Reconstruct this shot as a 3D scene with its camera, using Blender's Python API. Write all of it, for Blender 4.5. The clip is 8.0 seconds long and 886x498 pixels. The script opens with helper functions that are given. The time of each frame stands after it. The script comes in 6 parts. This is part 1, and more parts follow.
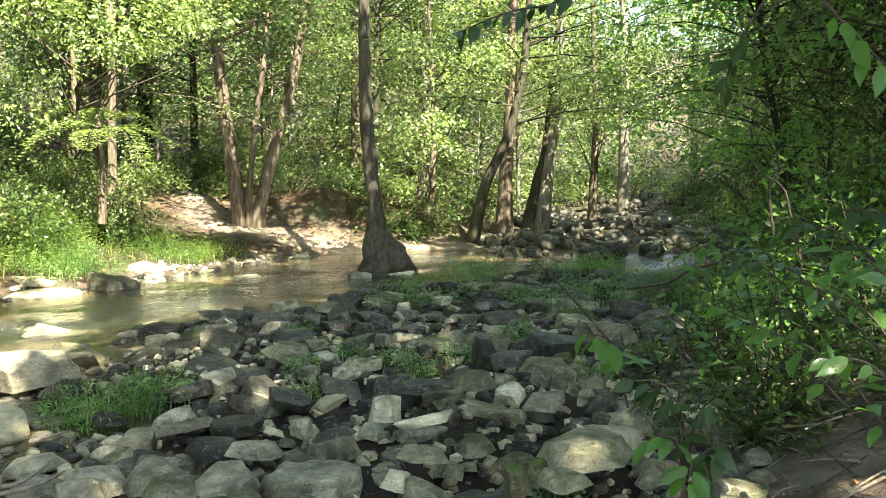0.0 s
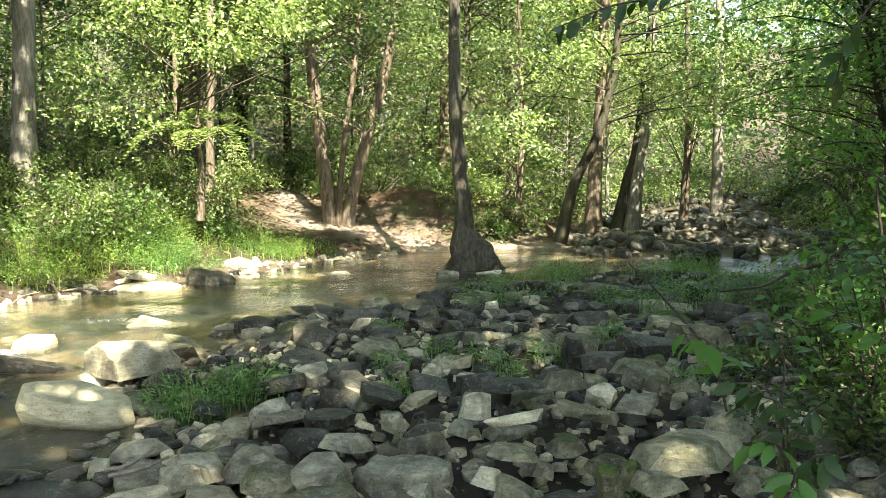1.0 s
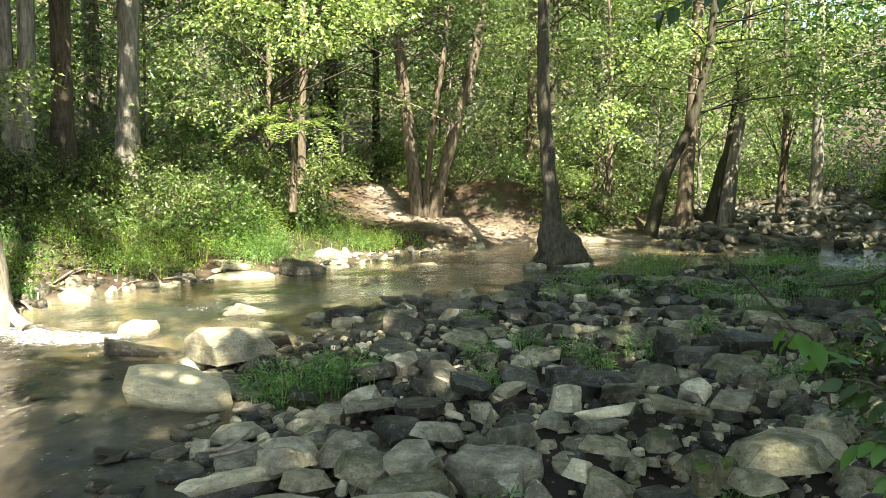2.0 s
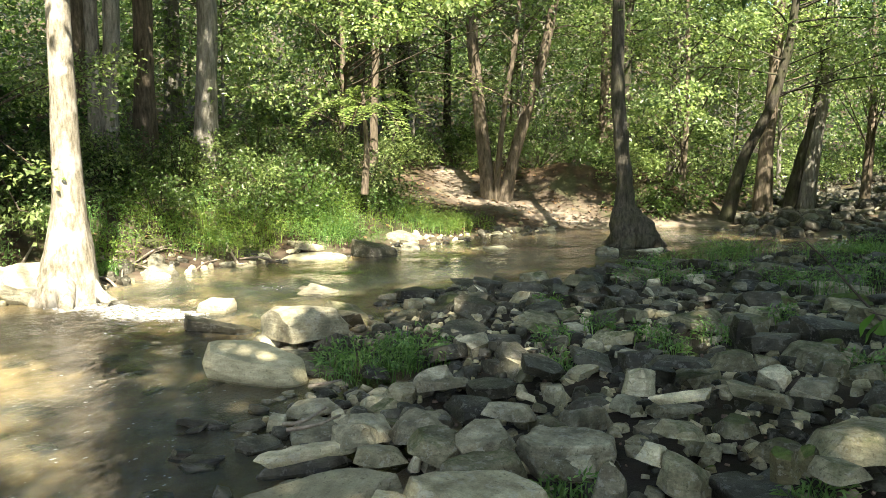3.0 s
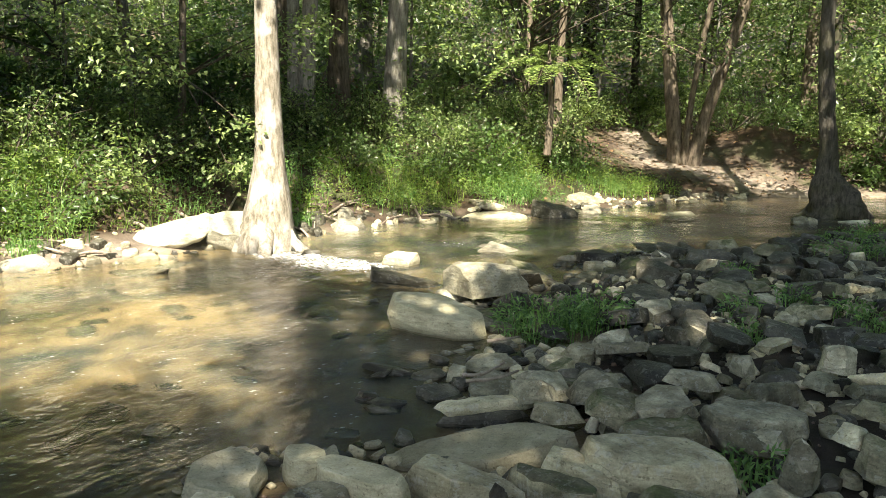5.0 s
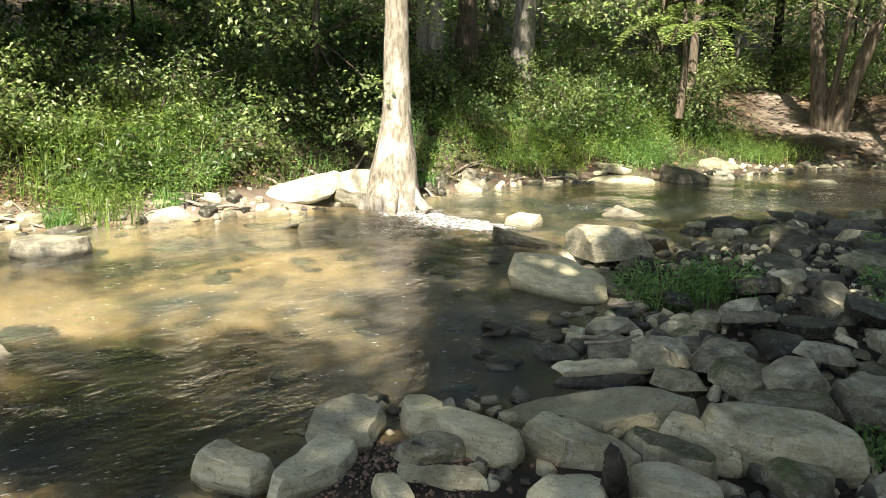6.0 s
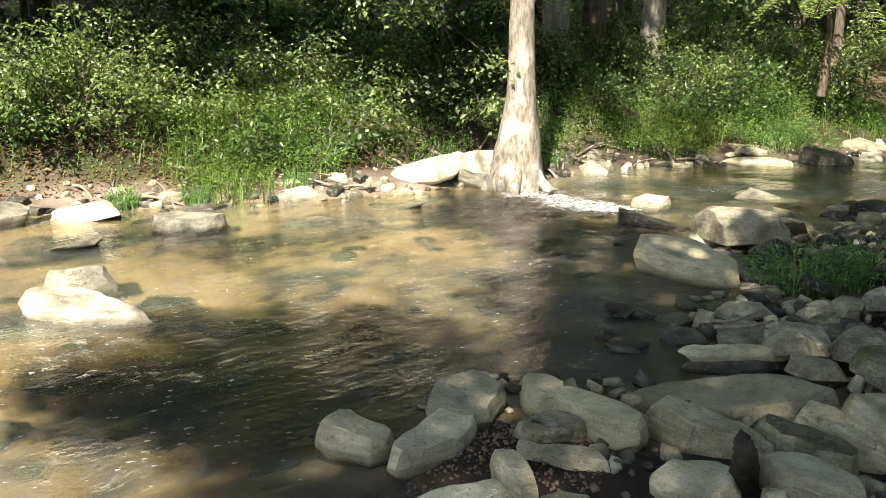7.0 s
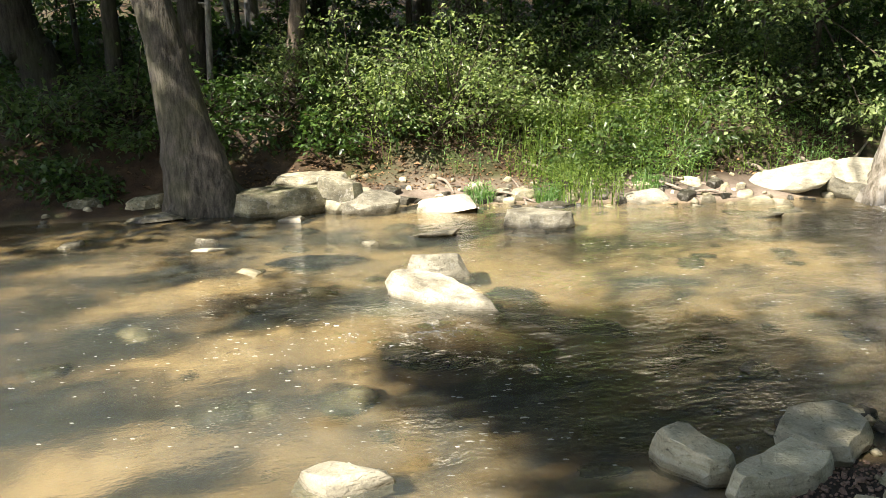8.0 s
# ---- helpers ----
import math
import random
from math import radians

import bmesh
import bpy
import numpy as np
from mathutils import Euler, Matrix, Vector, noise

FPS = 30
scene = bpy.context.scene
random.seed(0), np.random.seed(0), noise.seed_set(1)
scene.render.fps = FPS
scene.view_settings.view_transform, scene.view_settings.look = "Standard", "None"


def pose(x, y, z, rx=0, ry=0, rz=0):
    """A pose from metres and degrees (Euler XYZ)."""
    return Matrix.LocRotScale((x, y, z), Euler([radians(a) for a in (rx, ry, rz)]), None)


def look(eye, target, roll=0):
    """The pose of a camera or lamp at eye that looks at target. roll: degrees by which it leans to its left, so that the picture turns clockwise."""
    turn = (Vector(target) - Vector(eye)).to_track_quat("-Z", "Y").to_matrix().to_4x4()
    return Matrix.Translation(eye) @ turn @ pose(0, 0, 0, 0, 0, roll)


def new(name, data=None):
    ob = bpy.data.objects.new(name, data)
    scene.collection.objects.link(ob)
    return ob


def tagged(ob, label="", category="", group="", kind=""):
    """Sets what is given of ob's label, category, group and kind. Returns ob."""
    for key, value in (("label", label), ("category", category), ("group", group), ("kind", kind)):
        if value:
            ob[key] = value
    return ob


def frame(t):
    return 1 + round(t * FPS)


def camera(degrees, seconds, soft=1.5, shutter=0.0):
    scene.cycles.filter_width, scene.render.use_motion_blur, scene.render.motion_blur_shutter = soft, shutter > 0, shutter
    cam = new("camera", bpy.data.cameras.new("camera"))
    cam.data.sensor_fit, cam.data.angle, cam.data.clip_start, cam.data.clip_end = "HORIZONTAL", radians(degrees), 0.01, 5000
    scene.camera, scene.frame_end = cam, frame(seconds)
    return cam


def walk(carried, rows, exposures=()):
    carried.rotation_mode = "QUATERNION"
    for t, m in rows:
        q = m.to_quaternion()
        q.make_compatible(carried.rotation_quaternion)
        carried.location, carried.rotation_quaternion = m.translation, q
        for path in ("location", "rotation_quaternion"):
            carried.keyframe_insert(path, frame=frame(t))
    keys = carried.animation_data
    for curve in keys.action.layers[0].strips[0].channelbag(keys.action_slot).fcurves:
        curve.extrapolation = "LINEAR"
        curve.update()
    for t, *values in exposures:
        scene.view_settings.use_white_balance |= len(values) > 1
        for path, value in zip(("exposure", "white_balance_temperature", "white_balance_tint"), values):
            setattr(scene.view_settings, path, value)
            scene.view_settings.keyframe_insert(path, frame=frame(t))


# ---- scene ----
cam = camera(55.55, 8.0, soft=0.8)
# seconds, eye x, y, z, yaw (to the left), pitch, roll
ROWS = [
    (0.0, 0.000, 0.000, 1.600, 0.06, -5.13, -0.18),
    (0.5, -0.026, -0.014, 1.597, 3.07, -5.16, 0.06),
    (1.0, -0.034, -0.006, 1.590, 5.90, -5.14, -0.08),
    (1.5, -0.049, -0.011, 1.586, 9.11, -5.34, -0.22),
    (3.0, -0.084, -0.038, 1.565, 16.45, -6.70, -0.16),
    (3.5, -0.095, -0.044, 1.560, 19.46, -7.52, -0.28),
    (4.0, -0.112, -0.044, 1.557, 22.13, -8.10, -0.29),
    (5.5, -0.118, -0.058, 1.528, 32.52, -10.29, 0.73),
    (6.0, -0.108, -0.055, 1.511, 37.04, -11.84, 0.62),
    (6.5, -0.107, -0.055, 1.487, 41.66, -13.59, 0.27),
    (7.0, -0.124, -0.036, 1.473, 45.55, -12.95, -0.36),
    (7.5, -0.142, -0.016, 1.450, 56.06, -12.52, -0.52),
    (8.0, -0.177, -0.021, 1.452, 69.17, -12.46, -1.31),
]


def eye_pose(x, y, z, yaw, pitch, roll):
    a, b = radians(yaw), radians(pitch)
    ahead = Vector((-math.sin(a) * math.cos(b), math.cos(a) * math.cos(b), math.sin(b)))
    eye = Vector((x, y, z))
    return look(eye, eye + ahead, roll)


walk(cam, [(r[0], eye_pose(*r[1:])) for r in ROWS], exposures=[(0.0, 3.06, 7150, 7.0), (1.5, 2.85, 7150, 7.0), (3.0, 2.52, 7150, 8.0), (4.0, 2.40, 7100, 8.0), (5.5, 2.16, 6950, 11.0), (7.0, 1.88, 6800, 13.0), (8.0, 1.77, 6750, 14.0)])

# ---- light ----
SUN_AZ, SUN_EL = radians(152), radians(50)          # azimuth clockwise from +y
SUN = Vector((math.sin(SUN_AZ) * math.cos(SUN_EL), math.cos(SUN_AZ) * math.cos(SUN_EL), math.sin(SUN_EL)))
world = bpy.data.worlds.new("sky")
scene.world = world
world.use_nodes = True
wn = world.node_tree.nodes
sky = wn.new("ShaderNodeTexSky")
sky.sky_type = "NISHITA"
sky.sun_disc = False
sky.sun_elevation = SUN_EL
sky.sun_rotation = SUN_AZ
wn["Background"].inputs["Strength"].default_value = 0.105
world.node_tree.links.new(sky.outputs[0], wn["Background"].inputs["Color"])
sun_data = bpy.data.lights.new("sun", "SUN")
sun_data.energy, sun_data.angle, sun_data.color = 4.6, radians(0.55), (1.0, 0.94, 0.84)
sun = new("sun", sun_data)
sun.matrix_world = look(SUN * 50, (0, 0, 0))

# ---- materials ----


class Mat:
    """A node material with short helpers."""

    def __init__(self, name):
        self.m = bpy.data.materials.new(name)
        self.m.use_nodes = True
        self.t = self.m.node_tree
        self.t.nodes.clear()
        self.out = self.t.nodes.new("ShaderNodeOutputMaterial")

    def node(self, kind, **settings):
        n = self.t.nodes.new("ShaderNode" + kind)
        for k, v in settings.items():
            if k in n.inputs.keys():
                self.put(n.inputs[k], v)
            else:
                setattr(n, k, v)
        return n

    def put(self, socket, v):
        if isinstance(v, bpy.types.NodeSocket):
            self.t.links.new(v, socket)
        elif isinstance(v, tuple) and len(v) == 3 and socket.type == "RGBA":
            socket.default_value = (*v, 1)
        else:
            socket.default_value = v

    def pos(self):
        return self.node("NewGeometry").outputs["Position"]

    def noise(self, scale, detail=4.0, rough=0.55, vector=None, stretch=None):
        v = vector or self.pos()
        if stretch:
            mp = self.node("Mapping")
            self.put(mp.inputs["Vector"], v)
            mp.inputs["Scale"].default_value = stretch
            v = mp.outputs[0]
        n = self.node("TexNoise", Scale=scale, Detail=detail, Roughness=rough)
        self.put(n.inputs["Vector"], v)
        return n.outputs["Fac"]

    def ramp(self, fac, *stops):
        r = self.node("ValToRGB")
        self.put(r.inputs[0], fac)
        e = r.color_ramp.elements
        while len(e) < len(stops):
            e.new(0.5)
        for k, (p, c) in enumerate(stops):
            e[k].position = p
            e[k].color = (*c, 1) if isinstance(c, tuple) else (c, c, c, 1)
        return r.outputs[0]

    def mix(self, fac, a, b, how="MIX"):
        n = self.node("MixRGB", blend_type=how)
        for s, v in zip(n.inputs, (fac, a, b)):
            self.put(s, v)
        return n.outputs[0]

    def math(self, op, a, b=0.0, clamp=False):
        n = self.node("Math", operation=op, use_clamp=clamp)
        self.put(n.inputs[0], a)
        self.put(n.inputs[1], b)
        return n.outputs[0]

    def bump(self, height, strength=0.5, distance=0.02, normal=None):
        n = self.node("Bump", Strength=strength, Distance=distance)
        self.put(n.inputs["Height"], height)
        if normal:
            self.put(n.inputs["Normal"], normal)
        return n.outputs[0]

    def surface(self, colour, rough=0.8, normal=None, spec=0.4, metal=0.0):
        b = self.node("BsdfPrincipled")
        self.put(b.inputs["Base Color"], colour)
        self.put(b.inputs["Roughness"], rough)
        b.inputs["Specular IOR Level"].default_value = spec
        if normal:
            self.put(b.inputs["Normal"], normal)
        self.t.links.new(b.outputs[0], self.out.inputs[0])
        return self.m


def up_mask(m, low, high):
    """1 where the surface faces up."""
    s = m.node("SeparateXYZ")
    m.put(s.inputs[0], m.node("NewGeometry").outputs["Normal"])
    return m.ramp(s.outputs[2], (low, 0.0), (high, 1.0))


def height_mask(m, low, high):
    """0 below z = low, 1 above z = high (metres)."""
    s = m.node("SeparateXYZ")
    m.put(s.inputs[0], m.pos())
    n = m.node("MapRange")
    m.put(n.inputs[0], s.outputs[2])
    n.inputs[1].default_value, n.inputs[2].default_value = low, high
    return n.outputs[0]


def rock_material(name, dark, light, moss=0.0, lichen=0.25, rough=0.8, wet=0.0, moss_colour=(0.04, 0.052, 0.014), mottle=0.7):
    m = Mat(name)
    info = m.math("FRACT", m.math("ADD", m.node("ObjectInfo").outputs["Random"], m.node("NewGeometry").outputs["Random Per Island"]))
    shift = m.node("CombineXYZ")
    m.put(shift.inputs[0], m.math("MULTIPLY", info, 37.0))
    m.put(shift.inputs[2], m.math("MULTIPLY", info, 11.0))
    v = m.node("VectorMath", operation="ADD")
    m.put(v.inputs[0], m.pos())
    m.put(v.inputs[1], shift.outputs[0])
    p = v.outputs[0]
    big = m.noise(4.0, 5, 0.6, p)
    fine = m.noise(28.0, 8, 0.78, p)
    grain = m.noise(110.0, 4, 0.7, p)
    bands = m.noise(9.0, 4, 0.6, p, stretch=(1.0, 1.0, 6.0))
    c = m.ramp(big, (0.34, dark), (0.66, light))
    c = m.mix(mottle * 0.7, c, m.ramp(fine, (0.36, (0.18, 0.175, 0.155)), (0.5, (0.5, 0.495, 0.48)), (0.64, (0.85, 0.84, 0.81))), "OVERLAY")
    c = m.mix(0.25, c, m.ramp(grain, (0.36, (0.2, 0.2, 0.19)), (0.64, (0.8, 0.8, 0.79))), "OVERLAY")
    c = m.mix(0.35, c, m.ramp(bands, (0.35, (0.22, 0.21, 0.18)), (0.65, (0.72, 0.71, 0.7))), "OVERLAY")
    stain = m.ramp(m.noise(7.0, 6, 0.7, p), (0.5, 0.0), (0.56, 1.0))
    c = m.mix(m.math("MULTIPLY", stain, 0.85 * mottle), c, m.mix(1.0, c, (0.4, 0.385, 0.34), "MULTIPLY"))
    # random tone; its olive tint is stone colour plus painted light from leaves
    tone = m.ramp(info, (0.0, (0.45, 0.44, 0.35)), (0.6, (0.88, 0.855, 0.68)), (1.0, (1.4, 1.36, 1.12)))
    c = m.mix(1.0, c, tone, "MULTIPLY")
    spots = m.noise(19.0, 6, 0.7, p)
    c = m.mix(m.math("MULTIPLY", m.ramp(spots, (0.56, 0.0), (0.59, 1.0)), lichen), c, (0.46, 0.46, 0.41))
    pits = m.ramp(m.noise(45.0, 3, 0.6, p), (0.33, 1.0), (0.38, 0.0))
    c = m.mix(m.math("MULTIPLY", pits, 0.6), c, m.mix(1.0, c, (0.3, 0.29, 0.26), "MULTIPLY"))
    if moss:
        where = m.math("MULTIPLY", up_mask(m, 0.45, 0.8), m.ramp(m.noise(5.0, 6, 0.7, p), (0.62 - 0.35 * moss, 0.0), (0.72 - 0.3 * moss, 1.0)))
        c = m.mix(m.math("MULTIPLY", where, min(1.0, 0.45 + moss)), c, m.ramp(fine, (0.3, tuple(0.6 * k for k in moss_colour)), (0.7, tuple(2.2 * k for k in moss_colour))))
    # the foot of a stone that stands in water is wet and dark
    damp = m.math("SUBTRACT", 1.0, height_mask(m, 0.01, 0.055))
    c = m.mix(m.math("MULTIPLY", damp, 0.7), c, m.mix(1.0, c, (0.32, 0.3, 0.27), "MULTIPLY"))
    r = m.mix(m.math("MAXIMUM", damp, wet), (rough, rough, rough), (0.25, 0.25, 0.25))
    # broken ledges: flat steps with sharp lips
    steps = m.ramp(m.noise(6.0, 3, 0.5, p, stretch=(1.0, 1.0, 3.0)), (0.40, 0.0), (0.42, 0.45), (0.54, 0.5), (0.56, 1.0))
    h = m.math("ADD", m.math("MULTIPLY", big, 0.35), m.math("MULTIPLY", steps, 0.14))
    n = m.bump(h, 1.0, 0.045)
    n = m.bump(m.math("ADD", fine, m.math("MULTIPLY", grain, 0.35)), 1.0, 0.007, n)
    return m.surface(c, r, n, 0.35)


ROCK = {
    "grey": rock_material("grey_stone", (0.16, 0.156, 0.139), (0.54, 0.525, 0.47)),
    # damp stone, made darker still to carry the shade of the far bar
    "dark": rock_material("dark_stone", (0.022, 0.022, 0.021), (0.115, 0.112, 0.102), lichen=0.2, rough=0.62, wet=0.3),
    "tan": rock_material("tan_stone", (0.33, 0.312, 0.255), (0.62, 0.59, 0.50), lichen=0.3, mottle=0.5),
    "pale": rock_material("pale_stone", (0.2, 0.195, 0.185), (0.42, 0.412, 0.395), lichen=0.2),
    # pale stone whose colour is raised to near white for full sun
    "white": rock_material("sunlit_white_stone", (0.44, 0.43, 0.41), (0.68, 0.665, 0.64), lichen=0.15, mottle=0.45),
    "smooth": rock_material("smooth_stone", (0.40, 0.38, 0.31), (0.62, 0.59, 0.50), lichen=0.08, rough=0.6, mottle=0.25),
    "shelf": rock_material("shelf_stone", (0.42, 0.41, 0.36), (0.65, 0.63, 0.56), lichen=0.2, mottle=0.3),
    "moss": rock_material("mossy_stone", (0.13, 0.128, 0.1), (0.37, 0.355, 0.29), moss=0.4),
    "verdant": rock_material("moss_covered_stone", (0.09, 0.09, 0.06), (0.2, 0.19, 0.13), moss=0.9, moss_colour=(0.05, 0.075, 0.012)),
}


def ground_material():
    m = Mat("ground")
    cover = m.node("Attribute", attribute_name="sand").outputs["Fac"]
    big, mid, fine = m.noise(0.8, 4), m.noise(5, 5, 0.6), m.noise(45, 5, 0.7)
    litter = m.ramp(mid, (0.3, (0.02, 0.014, 0.009)), (0.55, (0.052, 0.035, 0.02)), (0.78, (0.095, 0.07, 0.045)))
    flakes = m.node("TexVoronoi", Scale=22.0)
    tone = m.node("SeparateColor")
    m.put(tone.inputs[0], flakes.outputs["Color"])
    litter = m.mix(0.6, litter, m.ramp(tone.outputs[0], (0.0, (0.25, 0.22, 0.2)), (1.0, (0.8, 0.72, 0.62))), "OVERLAY")
    green = m.ramp(m.noise(1.7, 5, 0.6), (0.48, 0.0), (0.62, 1.0))
    litter = m.mix(m.math("MULTIPLY", green, 0.6), litter, (0.045, 0.065, 0.02))
    sand = m.ramp(mid, (0.3, (0.15, 0.122, 0.092)), (0.7, (0.33, 0.28, 0.225)))
    sand = m.mix(0.4, sand, m.ramp(fine, (0.3, (0.25, 0.22, 0.2)), (0.7, (0.75, 0.74, 0.72))), "OVERLAY")
    c = m.mix(cover, litter, sand)
    # brown soil of the bar, with the shade between stones painted in
    grit_shade = m.node("Attribute", attribute_name="grit_shade").outputs["Fac"]
    c = m.mix(grit_shade, c, m.mix(0.6, m.ramp(mid, (0.3, (0.014, 0.011, 0.008)), (0.7, (0.05, 0.038, 0.027))), m.ramp(tone.outputs[0], (0.0, (0.2, 0.18, 0.17)), (1.0, (0.75, 0.7, 0.66))), "OVERLAY"))
    # the bed: golden sand, dark silt and brown stones
    bed = m.ramp(m.noise(1.3, 8, 0.68, stretch=(1.0, 0.5, 1.0)), (0.43, (0.03, 0.03, 0.02)), (0.49, (0.11, 0.083, 0.046)), (0.57, (0.34, 0.255, 0.138)))
    cobble = m.node("TexVoronoi", Scale=6.0)
    bed = m.mix(m.math("MULTIPLY", m.ramp(m.noise(2.2, 3), (0.45, 0.0), (0.6, 1.0)), 0.7), bed, m.mix(0.6, bed, m.ramp(cobble.outputs["Distance"], (0.1, (0.65, 0.6, 0.55)), (0.5, (0.15, 0.14, 0.13))), "OVERLAY"))
    bed = m.mix(0.45, bed, m.ramp(fine, (0.3, (0.3, 0.28, 0.25)), (0.7, (0.7, 0.7, 0.68))), "OVERLAY")
    shallow = m.ramp(mid, (0.3, (0.15, 0.10, 0.042)), (0.7, (0.30, 0.23, 0.12)))
    bed = m.mix(m.math("MULTIPLY", height_mask(m, -0.25, -0.1), 0.5), bed, shallow)
    # painted near-black below z -0.34, for water that lies in shade or reflects dark woods
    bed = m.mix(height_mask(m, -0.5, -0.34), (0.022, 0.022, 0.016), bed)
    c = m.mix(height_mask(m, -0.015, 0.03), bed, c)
    r = m.mix(height_mask(m, -0.01, 0.08), (0.35, 0.35, 0.35), (0.95, 0.95, 0.95))
    h = m.math("ADD", m.math("MULTIPLY", mid, 1.0), m.math("MULTIPLY", fine, 0.4))
    h = m.math("ADD", h, m.math("MULTIPLY", flakes.outputs["Distance"], 0.3))
    return m.surface(c, r, m.bump(h, 0.9, 0.04), 0.3)


def water_material():
    """Clear brown-green water: tinted see-through, a little silt, and Fresnel gloss with ripples."""
    m = Mat("water")
    calm = m.noise(2.6, 3, 0.55, stretch=(1.0, 0.55, 1.0))
    rip = m.noise(11.0, 4, 0.6, stretch=(1.0, 0.5, 1.0))
    fret = m.noise(38.0, 3, 0.6, stretch=(1.0, 0.6, 1.0))
    breeze = m.ramp(m.noise(0.7, 3, 0.5), (0.4, 0.25), (0.62, 1.0))
    rough_water = m.node("Attribute", attribute_name="riffle").outputs["Fac"]
    h = m.math("ADD", m.math("MULTIPLY", calm, 0.8), m.math("MULTIPLY", rip, m.math("ADD", m.math("MULTIPLY", rough_water, 2.4), m.math("MULTIPLY", breeze, 0.7))))
    h = m.math("ADD", h, m.math("MULTIPLY", fret, m.math("ADD", m.math("MULTIPLY", rough_water, 0.8), m.math("MULTIPLY", breeze, 0.26))))
    n = m.bump(h, 1.0, 0.032)
    clear = m.node("BsdfRefraction", Color=(0.6, 0.605, 0.52), IOR=1.33, Roughness=0.0)
    m.put(clear.inputs["Normal"], n)
    silt = m.node("BsdfDiffuse", Color=(0.15, 0.2, 0.205))
    murk = m.ramp(m.noise(0.7, 4, 0.55, stretch=(1.0, 0.6, 1.0)), (0.38, 0.04), (0.68, 0.2))
    body = m.node("MixShader", Fac=murk)
    m.t.links.new(clear.outputs[0], body.inputs[1])
    m.t.links.new(silt.outputs[0], body.inputs[2])
    gloss = m.node("BsdfGlossy", Roughness=0.015, Color=(1.0, 1.0, 1.0))
    m.put(gloss.inputs["Normal"], n)
    fr = m.node("Fresnel", IOR=1.33)
    m.put(fr.inputs["Normal"], n)
    top = m.node("MixShader")
    m.put(top.inputs[0], fr.outputs[0])
    m.t.links.new(body.outputs[0], top.inputs[1])
    m.t.links.new(gloss.outputs[0], top.inputs[2])
    # air in the broken water of the rapids
    broken = m.noise(24.0, 7, 0.78, stretch=(0.5, 1.0, 1.0))
    white = m.ramp(m.math("ADD", m.math("MULTIPLY", rough_water, 0.28), m.math("MULTIPLY", broken, 0.8)), (0.61, 0.0), (0.79, 1.0))
    foam = m.node("BsdfDiffuse", Color=(0.8, 0.8, 0.78))
    m.put(foam.inputs["Normal"], n)
    last = m.node("MixShader")
    m.put(last.inputs[0], m.math("MULTIPLY", white, m.ramp(rough_water, (0.15, 0.0), (0.4, 0.85))))
    m.t.links.new(top.outputs[0], last.inputs[1])
    m.t.links.new(foam.outputs[0], last.inputs[2])
    m.t.links.new(last.outputs[0], m.out.inputs[0])
    return m.m


def bark_material(name, dark, light, scale=1.0, patches=None, moss=0.0):
    m = Mat(name)
    ridges = m.noise(14.0 * scale, 5, 0.65, stretch=(1.0, 1.0, 0.22))
    fine = m.noise(60.0, 4, 0.7)
    c = m.ramp(ridges, (0.32, dark), (0.68, light))
    c = m.mix(0.4, c, m.ramp(fine, (0.3, (0.25, 0.24, 0.23)), (0.7, (0.75, 0.74, 0.73))), "OVERLAY")
    if patches:
        c = m.mix(m.ramp(m.noise(5.0, 4, 0.6, stretch=(1.0, 1.0, 0.6)), (0.5, 0.0), (0.6, 1.0)), c, patches)
    if moss:
        c = m.mix(m.math("MULTIPLY", m.ramp(m.noise(3.0, 4, 0.6), (0.45, 0.0), (0.6, 1.0)), moss), c, (0.05, 0.06, 0.018))
    h = m.math("ADD", ridges, m.math("MULTIPLY", fine, 0.3))
    return m.surface(c, 0.9, m.bump(h, 0.9, 0.02), 0.2)


def leaf_material(name, dark, light, glow=0.45, gloss=0.35):
    """A thin leaf: reflects, and lets light through."""
    m = Mat(name)
    island = m.node("NewGeometry").outputs["Random Per Island"]
    c = m.ramp(island, (0.0, dark), (0.55, tuple((a + b) / 2 for a, b in zip(dark, light))), (1.0, light))
    c = m.mix(0.5, c, m.ramp(m.noise(0.9, 3), (0.3, (0.36, 0.4, 0.36)), (0.7, (0.62, 0.62, 0.5))), "OVERLAY")
    b = m.node("BsdfPrincipled", Roughness=gloss)
    m.put(b.inputs["Base Color"], c)
    b.inputs["Specular IOR Level"].default_value = 0.5
    tr = m.node("BsdfTranslucent")
    m.put(tr.inputs["Color"], m.mix(1.0, c, (1.55, 1.6, 0.95), "MULTIPLY"))
    s = m.node("MixShader", Fac=glow)
    m.t.links.new(b.outputs[0], s.inputs[1])
    m.t.links.new(tr.outputs[0], s.inputs[2])
    m.t.links.new(s.outputs[0], m.out.inputs[0])
    return m.m


def plain_material(name, dark, light, scale=20.0, rough=0.8, depth=0.01):
    m = Mat(name)
    n = m.noise(scale, 5, 0.65)
    return m.surface(m.ramp(n, (0.3, dark), (0.7, light)), rough, m.bump(n, 0.6, depth), 0.3)


GROUND = ground_material()
WATER = water_material()
BARK_WHITE = bark_material("sycamore_bark", (0.10, 0.088, 0.06), (0.31, 0.28, 0.225), 2.2, patches=(0.36, 0.34, 0.29))
# BARK_DARK and BARK_DUSK: mossy bark, with the trunks' shade put into the colour
BARK_DARK = bark_material("dark_shaded_bark", (0.02, 0.018, 0.014), (0.075, 0.068, 0.052), 1.6, moss=0.35)
BARK_DUSK = bark_material("grey_shaded_bark", (0.03, 0.028, 0.023), (0.125, 0.115, 0.092), 1.8, moss=0.3)
